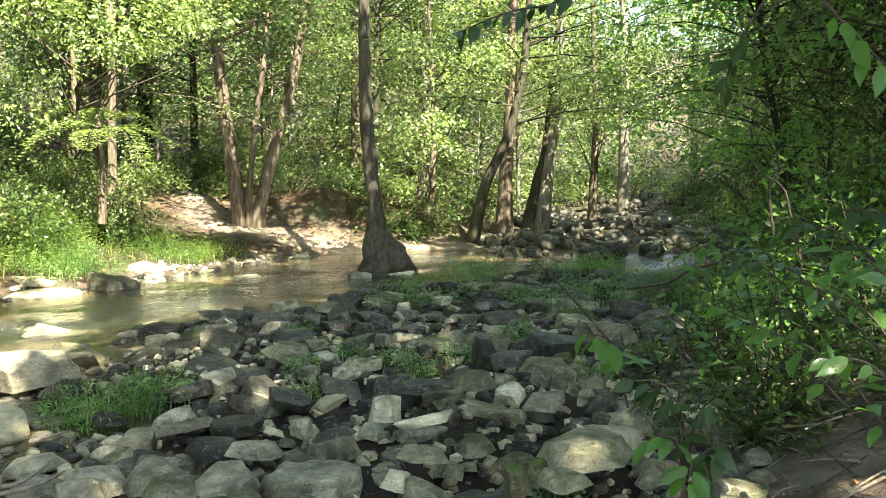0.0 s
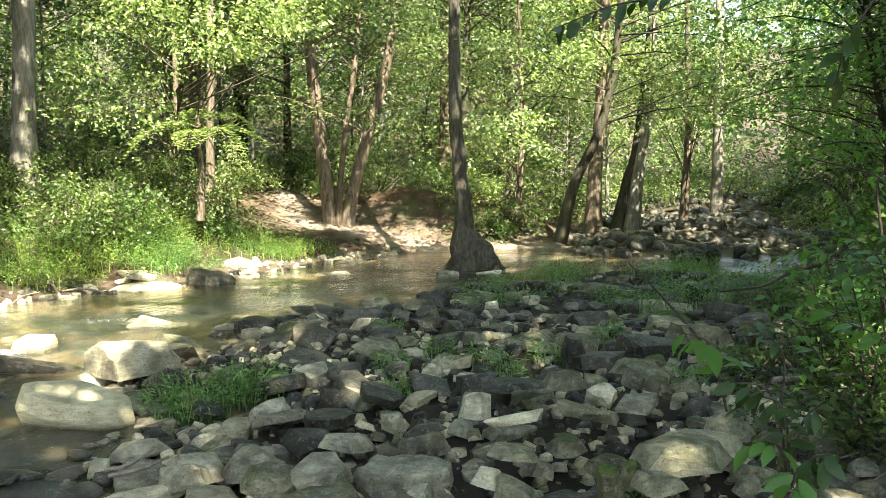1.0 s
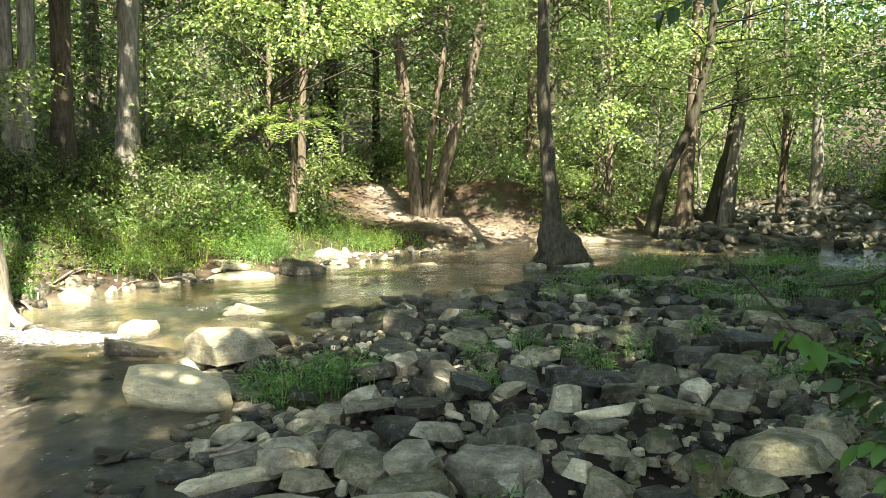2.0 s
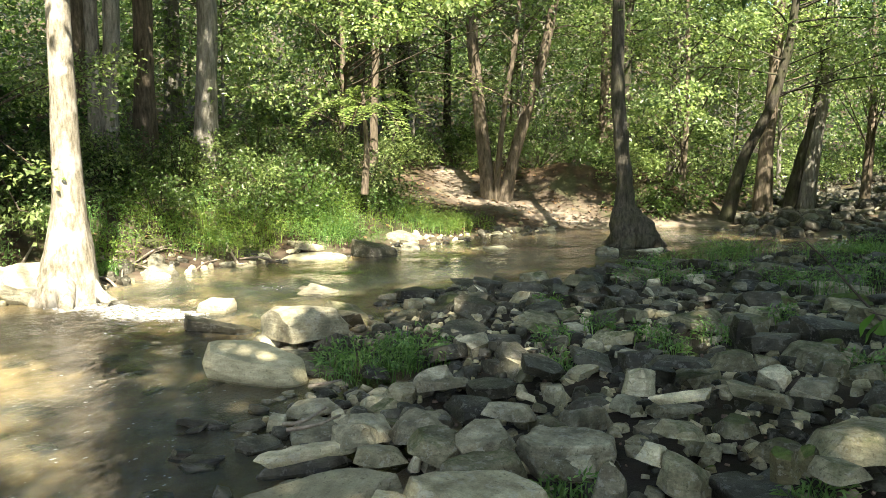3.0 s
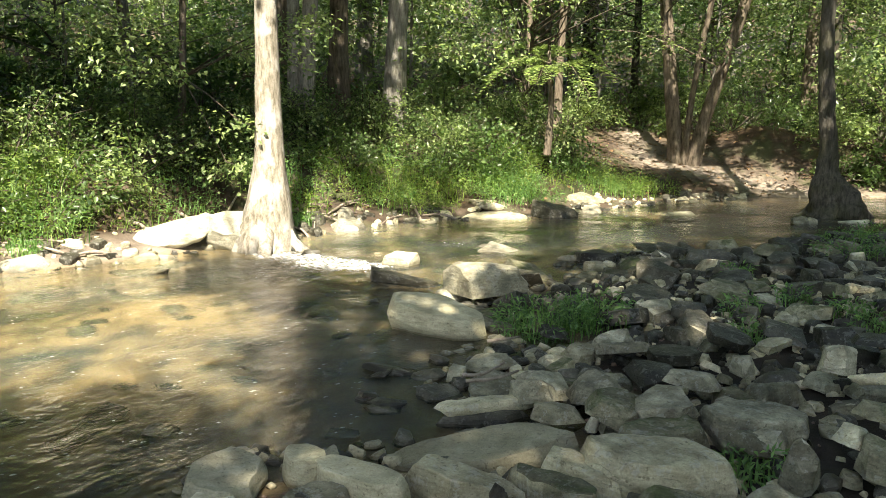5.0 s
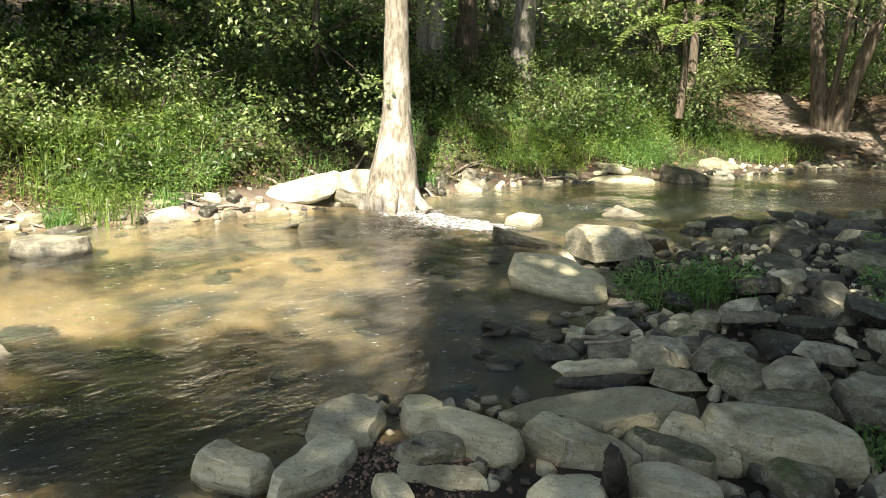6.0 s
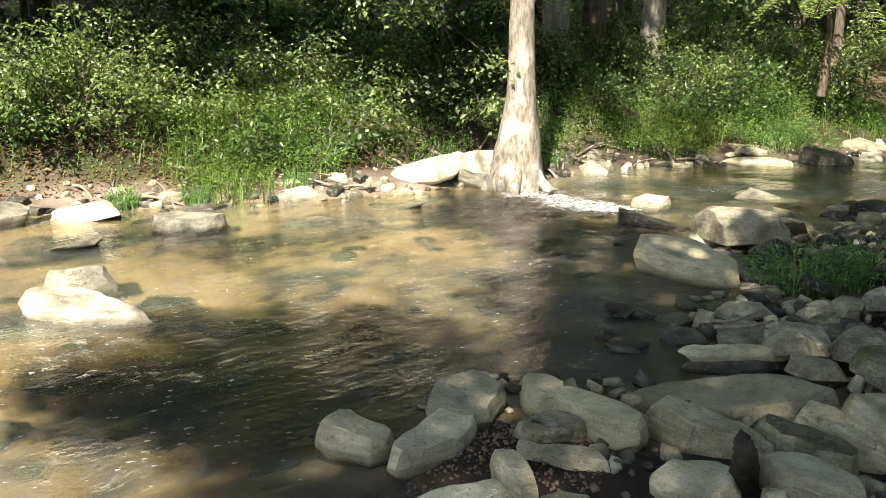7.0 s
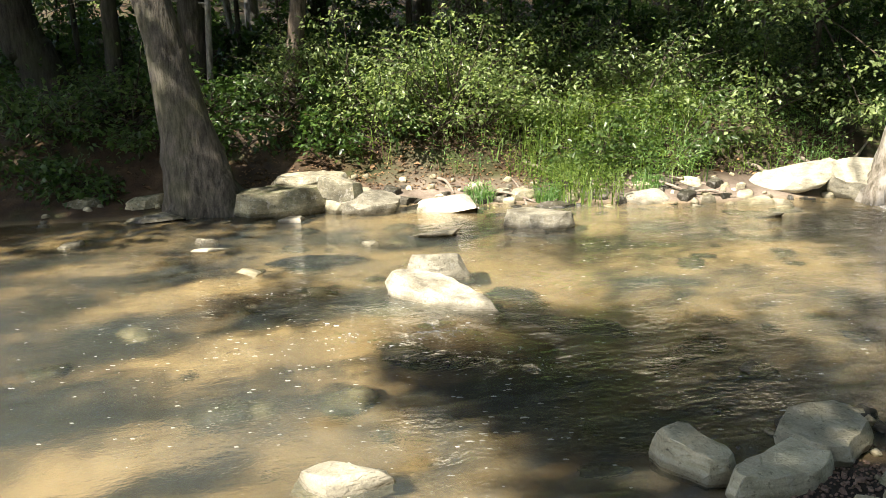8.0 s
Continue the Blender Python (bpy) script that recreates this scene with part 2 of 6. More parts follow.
BARK_GREY = bark_material("grey_bark", (0.08, 0.075, 0.062), (0.30, 0.285, 0.245), 1.4, moss=0.15)
BARK_BROWN = bark_material("brown_bark", (0.045, 0.036, 0.026), (0.19, 0.155, 0.115), 1.5, moss=0.1)
# LEAF_BRIGHT has sunlight and LEAF_DEEP has shade put into the leaf colour
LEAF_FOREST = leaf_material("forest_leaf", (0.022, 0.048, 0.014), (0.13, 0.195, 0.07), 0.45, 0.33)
LEAF_BRIGHT = leaf_material("sunlit_tone_leaf", (0.05, 0.095, 0.028), (0.34, 0.41, 0.2), 0.5, 0.3)
LEAF_DEEP = leaf_material("shaded_tone_leaf", (0.022, 0.05, 0.014), (0.085, 0.155, 0.04), 0.4, 0.4)
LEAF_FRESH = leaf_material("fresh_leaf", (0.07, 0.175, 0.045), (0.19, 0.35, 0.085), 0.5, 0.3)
GRASS = leaf_material("grass_blade", (0.06, 0.12, 0.025), (0.24, 0.32, 0.09), 0.5, 0.45)
HERB = leaf_material("herb_leaf", (0.06, 0.14, 0.045), (0.22, 0.36, 0.13), 0.45, 0.4)
STICK = plain_material("weathered_wood", (0.12, 0.095, 0.07), (0.34, 0.29, 0.23), 30.0)
TWIG = plain_material("twig_bark", (0.03, 0.024, 0.018), (0.10, 0.08, 0.06), 40.0)
DEADLEAF = plain_material("dead_leaf", (0.10, 0.055, 0.025), (0.30, 0.19, 0.10), 9.0)
PEBBLE = plain_material("gravel", (0.07, 0.045, 0.035), (0.24, 0.17, 0.13), 25.0, depth=0.004)
FOAM = plain_material("foam", (0.75, 0.77, 0.76), (0.9, 0.9, 0.88), 60.0, 0.6)

# ---- plan of the stream ----
FAR_BANK = [(-11, -40), (-9.6, -8), (-9.3, -2), (-8.9, 0), (-8.6, 1.0), (-8.5, 2.6), (-8.0, 3.6), (-7.6, 4.5), (-7.1, 5.3), (-6.9, 6.2), (-6.7, 7.0),
            (-6.4, 8.2), (-6.0, 9.4), (-5.5, 10.5), (-4.7, 11.3), (-4.2, 12.4), (-3.7, 13.8), (-3.2, 15.0), (-2.0, 16.2), (-0.5, 17.2)]
HEAD = [(0.5, 17.4), (1.0, 16.2), (2.9, 15.7), (4.5, 16.3), (6.3, 16.6)]
NEAR_BANK = [(6.6, 15.0), (4.8, 13.4), (3.4, 13.0), (3.0, 14.1), (1.75, 14.6), (0.4, 13.8), (-0.4, 12.2), (-1.2, 11.0), (-1.8, 9.9), (-2.4, 9.3), (-3.1, 8.6), (-3.2, 7.2),
             (-3.6, 6.5), (-3.3, 5.6), (-2.55, 5.0), (-2.6, 4.4), (-2.4, 3.9), (-1.9, 3.65), (-1.85, 3.4), (-2.35, 3.0), (-2.85, 2.6), (-2.55, 2.0), (-2.15, 1.6), (-2.0, 0.8), (-2.1, -2), (-2.6, -8), (-3, -40)]
OUTLINE = np.array(FAR_BANK + HEAD + NEAR_BANK, float)
SIDE = np.array([0] * len(FAR_BANK) + [1] * len(HEAD) + [2] * len(NEAR_BANK))
RIGHT_BANK = np.array([(1.0, -6), (0.9, 0), (1.05, 3.0), (1.35, 4.6), (2.0, 6.3), (3.2, 9.8), (4.8, 12.2), (7.0, 15.0), (8.5, 20), (10, 40)], float)


SEG_A, SEG_D = OUTLINE, np.roll(OUTLINE, -1, 0) - OUTLINE
SEG_L = (SEG_D ** 2).sum(1)


def shore(x, y):
    """The distance from the water's edge (positive on land), and the side of the stream: 0 far bank, 1 head of the pool, 2 stone bar."""
    x, y = np.asarray(x, float), np.asarray(y, float)
    if x.size > 4000:
        flat = [shore(a, b) for a, b in zip(np.array_split(x.ravel(), x.size // 4000 + 1), np.array_split(y.ravel(), x.size // 4000 + 1))]
        return np.concatenate([f[0] for f in flat]).reshape(x.shape), np.concatenate([f[1] for f in flat]).reshape(x.shape)
    u, v = x[..., None] - SEG_A[:, 0], y[..., None] - SEG_A[:, 1]
    s = np.clip((u * SEG_D[:, 0] + v * SEG_D[:, 1]) / SEG_L, 0, 1)
    far = np.hypot(u - s * SEG_D[:, 0], v - s * SEG_D[:, 1])
    k = far.argmin(-1)
    best = np.take_along_axis(far, k[..., None], -1)[..., 0]
    rise = np.where(SEG_D[:, 1] == 0, 1e-9, SEG_D[:, 1])
    cross = ((v < 0) != (v < SEG_D[:, 1])) & (u < SEG_D[:, 0] * v / rise)
    inside = cross.sum(-1) % 2 == 1
    return np.where(inside, -best, best), SIDE[k]


TABLE = np.random.RandomState(7).rand(256, 256)


def lumps(x, y, scale, octaves=3):
    """Smooth noise round 0, about -0.5 to 0.5."""
    total, gain = 0.0, 1.0
    for o in range(octaves):
        u, v = np.asarray(x) * scale + 17.3 * o, np.asarray(y) * scale + 5.1 * o
        i, j = np.floor(u).astype(int), np.floor(v).astype(int)
        a, b = u - i, v - j
        a, b = a * a * (3 - 2 * a), b * b * (3 - 2 * b)
        t = lambda p, q: TABLE[(i + p) % 256, (j + q) % 256]
        total = total + gain * ((t(0, 0) * (1 - a) + t(1, 0) * a) * (1 - b) + (t(0, 1) * (1 - a) + t(1, 1) * a) * b - 0.5)
        gain, scale = gain * 0.5, scale * 2.1
    return total


def height(x, y):
    """The ground's height; the water's surface is 0."""
    x, y = np.asarray(x, float), np.asarray(y, float)
    s, side = shore(x, y)
    bed = -0.03 - 0.24 * np.clip(-s / 1.4, 0, 1) + 0.09 * lumps(x, y, 0.9) * np.clip(-s, 0, 1)
    # two lowered stretches of bed, where the painted dark of shaded water falls
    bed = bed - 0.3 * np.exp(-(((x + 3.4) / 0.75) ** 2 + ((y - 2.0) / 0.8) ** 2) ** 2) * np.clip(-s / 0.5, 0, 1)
    bed = bed - 0.26 * np.clip((y - 7.3) / 2.0, 0, 1) * np.clip(-s / 0.9, 0, 1)
    far = np.interp(s, [0, 0.25, 0.9, 1.5, 2.4, 4, 8, 14, 30, 60, 150], [-0.03, 0.05, 0.22, 0.62, 0.95, 1.15, 1.6, 2.6, 6.0, 13, 35])
    beach = np.interp(s, [0, 0.6, 2.0, 3.4, 6, 14, 30, 60, 150], [-0.03, 0.08, 0.42, 0.62, 0.75, 1.3, 4.0, 11, 33])
    at_beach = np.exp(-(((x + 3.8) / 2.2) ** 2 + ((y - 16.0) / 3.0) ** 2) ** 2)
    far = far * (1 - at_beach) + beach * at_beach
    head = np.interp(s, [0, 0.5, 3, 8, 20, 60, 150], [-0.03, 0.08, 0.2, 0.35, 1.2, 7, 25])
    mix_head = np.clip((x + 1.2) / 2.5, 0, 1) * np.clip((y - 13) / 3, 0, 1)
    far = far * (1 - mix_head) + head * mix_head
    bar = np.interp(s, [0, 0.35, 0.8, 1.6, 2.6, 4], [-0.03, -0.015, 0.02, 0.08, 0.13, 0.17])
    edge = np.interp(y, RIGHT_BANK[:, 1], RIGHT_BANK[:, 0])
    rise = np.interp(x - edge, [-0.3, 0.2, 1.0, 2.5, 6, 20, 60, 150], [0, 0.06, 0.28, 0.75, 1.9, 7, 20, 45])
    bar = bar + rise + 0.07 * np.exp(-(((x + 1.98) / 0.3) ** 2 + ((y - 2.08) / 0.3) ** 2))
    far = far + 0.45 * np.exp(-(((x + 2.8) / 1.1) ** 2 + ((y - 18.8) / 0.7) ** 2))
    land = np.where(side == 2, bar, far)
    land = np.where((side != 2) & (x > edge), np.maximum(far, rise + 0.2), land)
    land = land + np.clip(s, 0, 1) * (0.10 * lumps(x, y, 0.55) + 0.05 * lumps(x, y, 2.3))
    return np.where(s < 0, bed, land)


def z_at(x, y):
    return float(height(x, y))


def fast_mesh(name, verts, tris, material):
    """A mesh of triangles from arrays."""
    me = bpy.data.meshes.new(name)
    verts, tris = np.ascontiguousarray(verts, np.float32), np.ascontiguousarray(tris, np.int32)
    me.vertices.add(len(verts))
    me.vertices.foreach_set("co", verts.ravel())
    me.loops.add(tris.size)
    me.loops.foreach_set("vertex_index", tris.ravel())
    me.polygons.add(len(tris))
    me.polygons.foreach_set("loop_start", np.arange(0, tris.size, 3, dtype=np.int32))
    me.materials.append(material)
    me.update(calc_edges=True)
    return me


def spread(low, high, fine_low, fine_high, step, growth=1.16):
    mid = list(np.arange(fine_low, fine_high, step))
    left, right, d = [], [], step
    x = fine_low
    while x > low:
        d *= growth
        x -= d
        left.append(x)
    d, x = step, mid[-1]
    while x < high:
        d *= growth
        x += d
        right.append(x)
    return np.array(left[::-1] + mid + right)


def grid_mesh(name, xs, ys, zf, material):
    gx, gy = np.meshgrid(xs, ys)
    v = np.stack([gx, gy, zf(gx, gy)], -1).reshape(-1, 3)
    n, w = len(ys), len(xs)
    i = (np.arange(n - 1)[:, None] * w + np.arange(w - 1)[None]).ravel()
    tris = np.concatenate([np.stack([i, i + 1, i + w + 1], 1), np.stack([i, i + w + 1, i + w], 1)])
    me = fast_mesh(name, v, tris, material)
    me.shade_smooth()
    return me, v


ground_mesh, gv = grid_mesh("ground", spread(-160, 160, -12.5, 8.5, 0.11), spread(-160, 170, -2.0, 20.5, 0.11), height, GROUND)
s_all, side_all = shore(gv[:, 0], gv[:, 1])
wet_side = np.clip((gv[:, 1] - 2.0) / 1.0, 0, 1) * np.clip(1.25 - (gv[:, 1] - 6.5) / 2.0, 0.25, 1)
beach_all = np.exp(-(((gv[:, 0] + 3.6) / 1.9) ** 2 + ((gv[:, 1] - 16.2) / 2.2) ** 2) ** 2)
sandy = np.clip(1.2 - s_all / 0.8, 0, 1) * (side_all == 0) * wet_side + 0.25 * np.clip(1.2 - s_all / 3, 0, 1) * (side_all == 1)
# where the bar's soil is darkened to paint shaded gaps between stones
grit_shading = np.clip(1.3 - s_all / 4.0, 0, 1) * (side_all == 2) * np.clip(1 - (gv[:, 0] - np.interp(gv[:, 1], RIGHT_BANK[:, 1], RIGHT_BANK[:, 0])) / 0.7, 0, 1)
sandy = np.clip(np.maximum(sandy, 0.06 * beach_all) + 0.4 * beach_all * lumps(gv[:, 0], gv[:, 1], 0.8) + 0.4 * lumps(gv[:, 0], gv[:, 1], 1.3), 0, 1)
near = gv[:, 0] - np.interp(gv[:, 1], RIGHT_BANK[:, 1], RIGHT_BANK[:, 0])
sandy = np.maximum(sandy, np.clip((near + 0.3) / 0.4, 0, 1) * np.clip((1.6 - near) / 0.8, 0, 1) * np.clip((5.5 - gv[:, 1]) / 2, 0, 1) * np.clip(0.55 + 1.2 * lumps(gv[:, 0], gv[:, 1], 2.2), 0.1, 1))
# sunlit patch and strip on the beach, painted as paler sand
for a, b in zip(((-5.9, 19.4), (-4.7, 17.3), (-3.4, 17.1), (-1.6, 16.7)), ((-4.7, 17.3), (-3.4, 17.1), (-1.6, 16.7), (0.2, 17.7))):
    a, d = np.array(a), np.array(b) - np.array(a)
    f = np.clip(((gv[:, :2] - a) @ d) / (d @ d), 0, 1)[:, None]
    sandy = np.maximum(sandy, np.exp(-(np.hypot(*(gv[:, :2] - a - f * d).T) / 0.5) ** 2))
ground_mesh.attributes.new("sand", "FLOAT", "POINT").data.foreach_set("value", sandy.astype(np.float32))
grit_shading = grit_shading * (1 - np.clip((near + 0.2) / 0.3, 0, 1) * np.clip((5.5 - gv[:, 1]) / 2, 0, 1))
ground_mesh.attributes.new("grit_shade", "FLOAT", "POINT").data.foreach_set("value", grit_shading.astype(np.float32))
ground = tagged(new("ground", ground_mesh), "brown leaf litter, sand and the golden bed of a creek", "ground", kind="structure")


def water_height(x, y):
    rough = riffle_at(x, y)
    drop = 0.03 * np.clip((y - 7.5) / 1.5, 0, 1)
    return drop + rough * (0.07 * lumps(x, y, 3.0) + 0.04 * lumps(x, y, 7.0)) + 0.006 * lumps(x, y, 2.0)


def riffle_at(x, y):
    """How broken the water is: 1 in the small rapids."""
    def spot(cx, cy, rx, ry):
        return np.exp(-(((x - cx) / rx) ** 2 + ((y - cy) / ry) ** 2))
    r = spot(-5.55, 6.9, 0.6, 0.34) + 0.9 * spot(-5.0, 6.82, 0.5, 0.3) + spot(-4.72, 7.05, 0.3, 0.22) + 0.7 * spot(-4.75, 8.45, 0.4, 0.12) + 0.45 * spot(-5.2, 6.3, 0.9, 0.4)
    r = r + 0.9 * spot(-6.1, 6.85, 0.35, 0.18) + 0.5 * spot(-4.7, 5.9, 0.5, 0.3) + 0.5 * spot(-5.0, 2.6, 0.3, 0.2)
    r = r + 0.85 * spot(-4.35, 1.5, 0.25, 0.22) + 0.7 * spot(-3.8, 1.72, 0.4, 0.2) + 0.7 * spot(-4.42, 1.05, 0.3, 0.16) + 0.6 * spot(-5.5, 0.75, 0.4, 0.16) + 0.5 * spot(-3.0, 1.0, 0.3, 0.15)
    return np.clip(r, 0, 1)


water_mesh, wv = grid_mesh("water", spread(-14, 9, -9.5, 4.0, 0.08, 1.3), spread(-42, 18.5, 0.0, 14.0, 0.08, 1.3), water_height, WATER)
water_mesh.attributes.new("riffle", "FLOAT", "POINT").data.foreach_set("value", riffle_at(wv[:, 0], wv[:, 1]).astype(np.float32))
water = tagged(new("water", water_mesh), "shallow brown-green creek water over a golden bed", "water", kind="structure")
water.visible_shadow = False

# ---- builders ----


def part(name, data, parent, label=""):
    ob = new(name, data)
    ob.parent = parent
    return tagged(ob, label)


def unit(v):
    return v / np.maximum(np.linalg.norm(v, axis=-1, keepdims=True), 1e-9)


def cross3(a, b):
    a, b = np.broadcast_arrays(np.asarray(a, float), np.asarray(b, float))
    return np.stack([a[..., 1] * b[..., 2] - a[..., 2] * b[..., 1], a[..., 2] * b[..., 0] - a[..., 0] * b[..., 2], a[..., 0] * b[..., 1] - a[..., 1] * b[..., 0]], -1)


def rock_mesh(seed, material, flat=0.6, rounding=0.06, rough=1.0, fine=2):
    """A broken stone in a box of size 1: a slab whose corners were split off along planes, with worn edges and a rough skin."""
    rng = np.random.RandomState(seed)
    bm = bmesh.new()
    n = rng.randint(4, 7)
    turn = rng.rand() * 6.28
    for z, s in ((0.0, rng.uniform(0.8, 1.0)), (1.0, flat + 0.1)):
        for q in range(n):
            a = turn + 6.283 * (q + 0.5 * rng.rand()) / n
            r = s * rng.uniform(0.85, 1.1)
            bm.verts.new((r * math.cos(a), r * math.sin(a), z + 0.12 * rng.randn() * z))
    bmesh.ops.convex_hull(bm, input=bm.verts)
    for k in range(rng.randint(4, 8)):
        a = rng.rand() * 6.283
        way = Vector((math.cos(a), math.sin(a), rng.uniform(0.0, 1.6))).normalized()
        reach = max((v.co - Vector((0, 0, 0.5))).dot(way) for v in bm.verts)
        cut = Vector((0, 0, 0.5)) + way * reach * rng.uniform(0.74, 0.95)
        bmesh.ops.bisect_plane(bm, geom=bm.verts[:] + bm.edges[:] + bm.faces[:], plane_co=cut, plane_no=way, clear_outer=True)
        points = [v.co.copy() for v in bm.verts]
        bm.clear()
        for p in points:
            bm.verts.new(p)
        hull = bmesh.ops.convex_hull(bm, input=bm.verts)
        loose = [g for g in hull["geom_interior"] + hull["geom_unused"] if isinstance(g, bmesh.types.BMVert)]
        bmesh.ops.delete(bm, geom=list(set(loose)), context="VERTS")
    bmesh.ops.dissolve_limit(bm, angle_limit=radians(6), verts=bm.verts, edges=bm.edges)
    if rounding:
        bmesh.ops.bevel(bm, geom=list(bm.edges), offset=rounding, segments=2 if rounding > 0.05 else 1, profile=0.6, affect="EDGES", clamp_overlap=True)
    bmesh.ops.triangulate(bm, faces=bm.faces)
    for _ in range(fine if rounding else 0):
        long = [e for e in bm.edges if e.calc_length() > 0.3]
        if long:
            bmesh.ops.subdivide_edges(bm, edges=long, cuts=1, use_grid_fill=False)
            bmesh.ops.triangulate(bm, faces=bm.faces)
    for v in bm.verts:
        p = v.co
        v.co = p + rough * 0.05 * noise.noise_vector(p * 1.5 + Vector((seed, 0, 0))) + rough * 0.03 * noise.noise_vector(p * 5 + Vector((0, seed, 0)))
    lo = Vector([min(v.co[k] for v in bm.verts) for k in range(3)])
    hi = Vector([max(v.co[k] for v in bm.verts) for k in range(3)])
    for v in bm.verts:
        v.co = [(v.co[k] - lo[k]) / (hi[k] - lo[k]) - (0.5 if k < 2 else 0.0) for k in range(3)]
    me = bpy.data.meshes.new("stone")
    bm.to_mesh(me)
    bm.free()
    me.materials.append(material)
    me.shade_smooth()
    me.set_sharp_from_angle(angle=radians(24))
    return me


STONES = {}
for kind_no, stone_kind in enumerate(ROCK):
    worn = stone_kind in ("smooth", "verdant")
    STONES[stone_kind] = [rock_mesh(100 * kind_no + k, ROCK[stone_kind], (0.45, 0.6, 0.75, 0.88, 0.52)[k % 5], 0.12 if worn else 0.02) for k in range(6 if worn else 14)]
FAR_STONES = {k: [rock_mesh(3000 + 40 * n + q, ROCK[k], (0.45, 0.6, 0.75, 0.88)[q % 4], 0.02, 1.0, 0) for q in range(10)] for n, k in enumerate(ROCK)}
ROCK_WORDS = {
    "grey": "weathered grey angular stone on the stony bar", "dark": "dark damp slab of stone by the water, with shade put into its colour", "tan": "tan-grey creek stone with a flat worn top",
    "pale": "pale stone in the creek", "white": "large pale slab at the foot of the sycamore, with sunlight put into its colour", "smooth": "smooth water-worn grey stone half under water",
    "shelf": "layered pale grey ledge stone at the waterside", "moss": "grey stone with patches of green moss", "verdant": "rounded stone covered in bright green moss"}
placed = []


def rock(kind, x, y, z, w, d, h, yaw, tilt=None, shape=None):
    """One stone: the middle of its foot, its width, depth, height and turn."""
    k = len(placed)
    rng = random.Random(k)
    ob = new("stone", STONES[kind][rng.randrange(len(STONES[kind])) if shape is None else shape])
    turn = yaw + (rng.uniform(-14, 14) if shape is None else 0)
    flip = -1 if rng.random() < 0.5 else 1
    lean = tilt if tilt is not None else (rng.uniform(-15, 15), rng.uniform(-15, 15))
    ob.matrix_basis = pose(x, y, z, lean[0], lean[1], turn + (180 if flip < 0 else 0)) @ Matrix.Diagonal((w, d, h, 1))
    placed.append((x, y, max(w, d) / 2))
    return tagged(ob, ROCK_WORDS[kind], "stone", "creek stones")


def worn_slab(kind, x, y, top, long, wide, tall, yaw, tilt, taper, seed, chips=4):
    """A large flat stone: the middle of its top, length, width, thickness, turn, tilt along its length, and how its ends differ in width."""
    rng = np.random.RandomState(400 + seed)
    soft = kind in ("smooth",)
    n = 10 if soft else rng.randint(6, 9)
    turn = rng.rand()
    bm = bmesh.new()
    for q in range(n):
        a = 2 * math.pi * (q + (0.3 if soft else 0.6) * rng.rand() + turn) / n
        c, d = math.cos(a), math.sin(a)
        k = rng.uniform(0.9, 1.06) / (abs(c) ** 2.8 + abs(d) ** 2.8) ** (1 / 2.8)
        u, v = k * c * long / 2, k * d * (1 + (taper - 1) * k * c) * wide / 2
        for z, r in ((-1.0, 0.85), (-0.45, 1.03), (0.0, rng.uniform(0.86, 0.97))):
            bm.verts.new((u * r, v * r, z * tall + (0.04 * tall * rng.randn() if z < 0 else 0)))
    bmesh.ops.convex_hull(bm, input=bm.verts)
    for k in range(2 if soft else chips):
        a = 2 * math.pi * (k + rng.rand()) / chips
        way = Vector((math.cos(a) / long, math.sin(a) / wide, rng.uniform(0.2, 0.9) / (0.5 * long + 0.5 * wide))).normalized()
        reach = max(v.co.dot(way) for v in bm.verts)
        bmesh.ops.bisect_plane(bm, geom=bm.verts[:] + bm.edges[:] + bm.faces[:], plane_co=way * reach * rng.uniform(0.8, 0.93), plane_no=way, clear_outer=True)
        points = [v.co.copy() for v in bm.verts]
        bm.clear()
        for p in points:
            bm.verts.new(p)
        hull = bmesh.ops.convex_hull(bm, input=bm.verts)
        loose = [g for g in hull["geom_interior"] + hull["geom_unused"] if isinstance(g, bmesh.types.BMVert)]
        bmesh.ops.delete(bm, geom=list(set(loose)), context="VERTS")
    bmesh.ops.dissolve_limit(bm, angle_limit=radians(5), verts=bm.verts, edges=bm.edges)
    bmesh.ops.bevel(bm, geom=list(bm.edges), offset=min(0.06, 0.2 * wide) if soft else 0.008, segments=3 if soft else 1, profile=0.6, affect="EDGES", clamp_overlap=True)
    bmesh.ops.triangulate(bm, faces=bm.faces)
    for step in (0.16, 0.08, 0.045):
        edges = [e for e in bm.edges if e.calc_length() > step]
        if edges:
            bmesh.ops.subdivide_edges(bm, edges=edges, cuts=1, use_grid_fill=False)
            bmesh.ops.triangulate(bm, faces=bm.faces)
    for _ in range(5 if soft else 0):
        bmesh.ops.smooth_vert(bm, verts=bm.verts, factor=0.5, use_axis_x=True, use_axis_y=True, use_axis_z=True)
    for v in bm.verts:
        p = v.co.copy()
        v.co = p + 0.022 * noise.noise_vector(p * 3.0 + Vector((seed * 3.1, 0, 0))) + (0.004 if soft else 0.01) * noise.noise_vector(p * 14 + Vector((0, seed, 0)))
    me = bpy.data.meshes.new("stone")
    bm.to_mesh(me)
    bm.free()
    me.materials.append(ROCK[kind])
    me.shade_smooth()
    me.set_sharp_from_angle(angle=radians(60 if soft else 30))
    ob = new("stone", me)
    ob.matrix_basis = pose(x, y, top, 0, -tilt, yaw)
    dx, dy = math.cos(radians(yaw)), math.sin(radians(yaw))
    for f in (-0.36, -0.18, 0.0, 0.18, 0.36):
        placed.append((x + dx * f * long, y + dy * f * long, 0.55 * wide))
    return tagged(ob, ROCK_WORDS[kind], "stone", "creek stones")


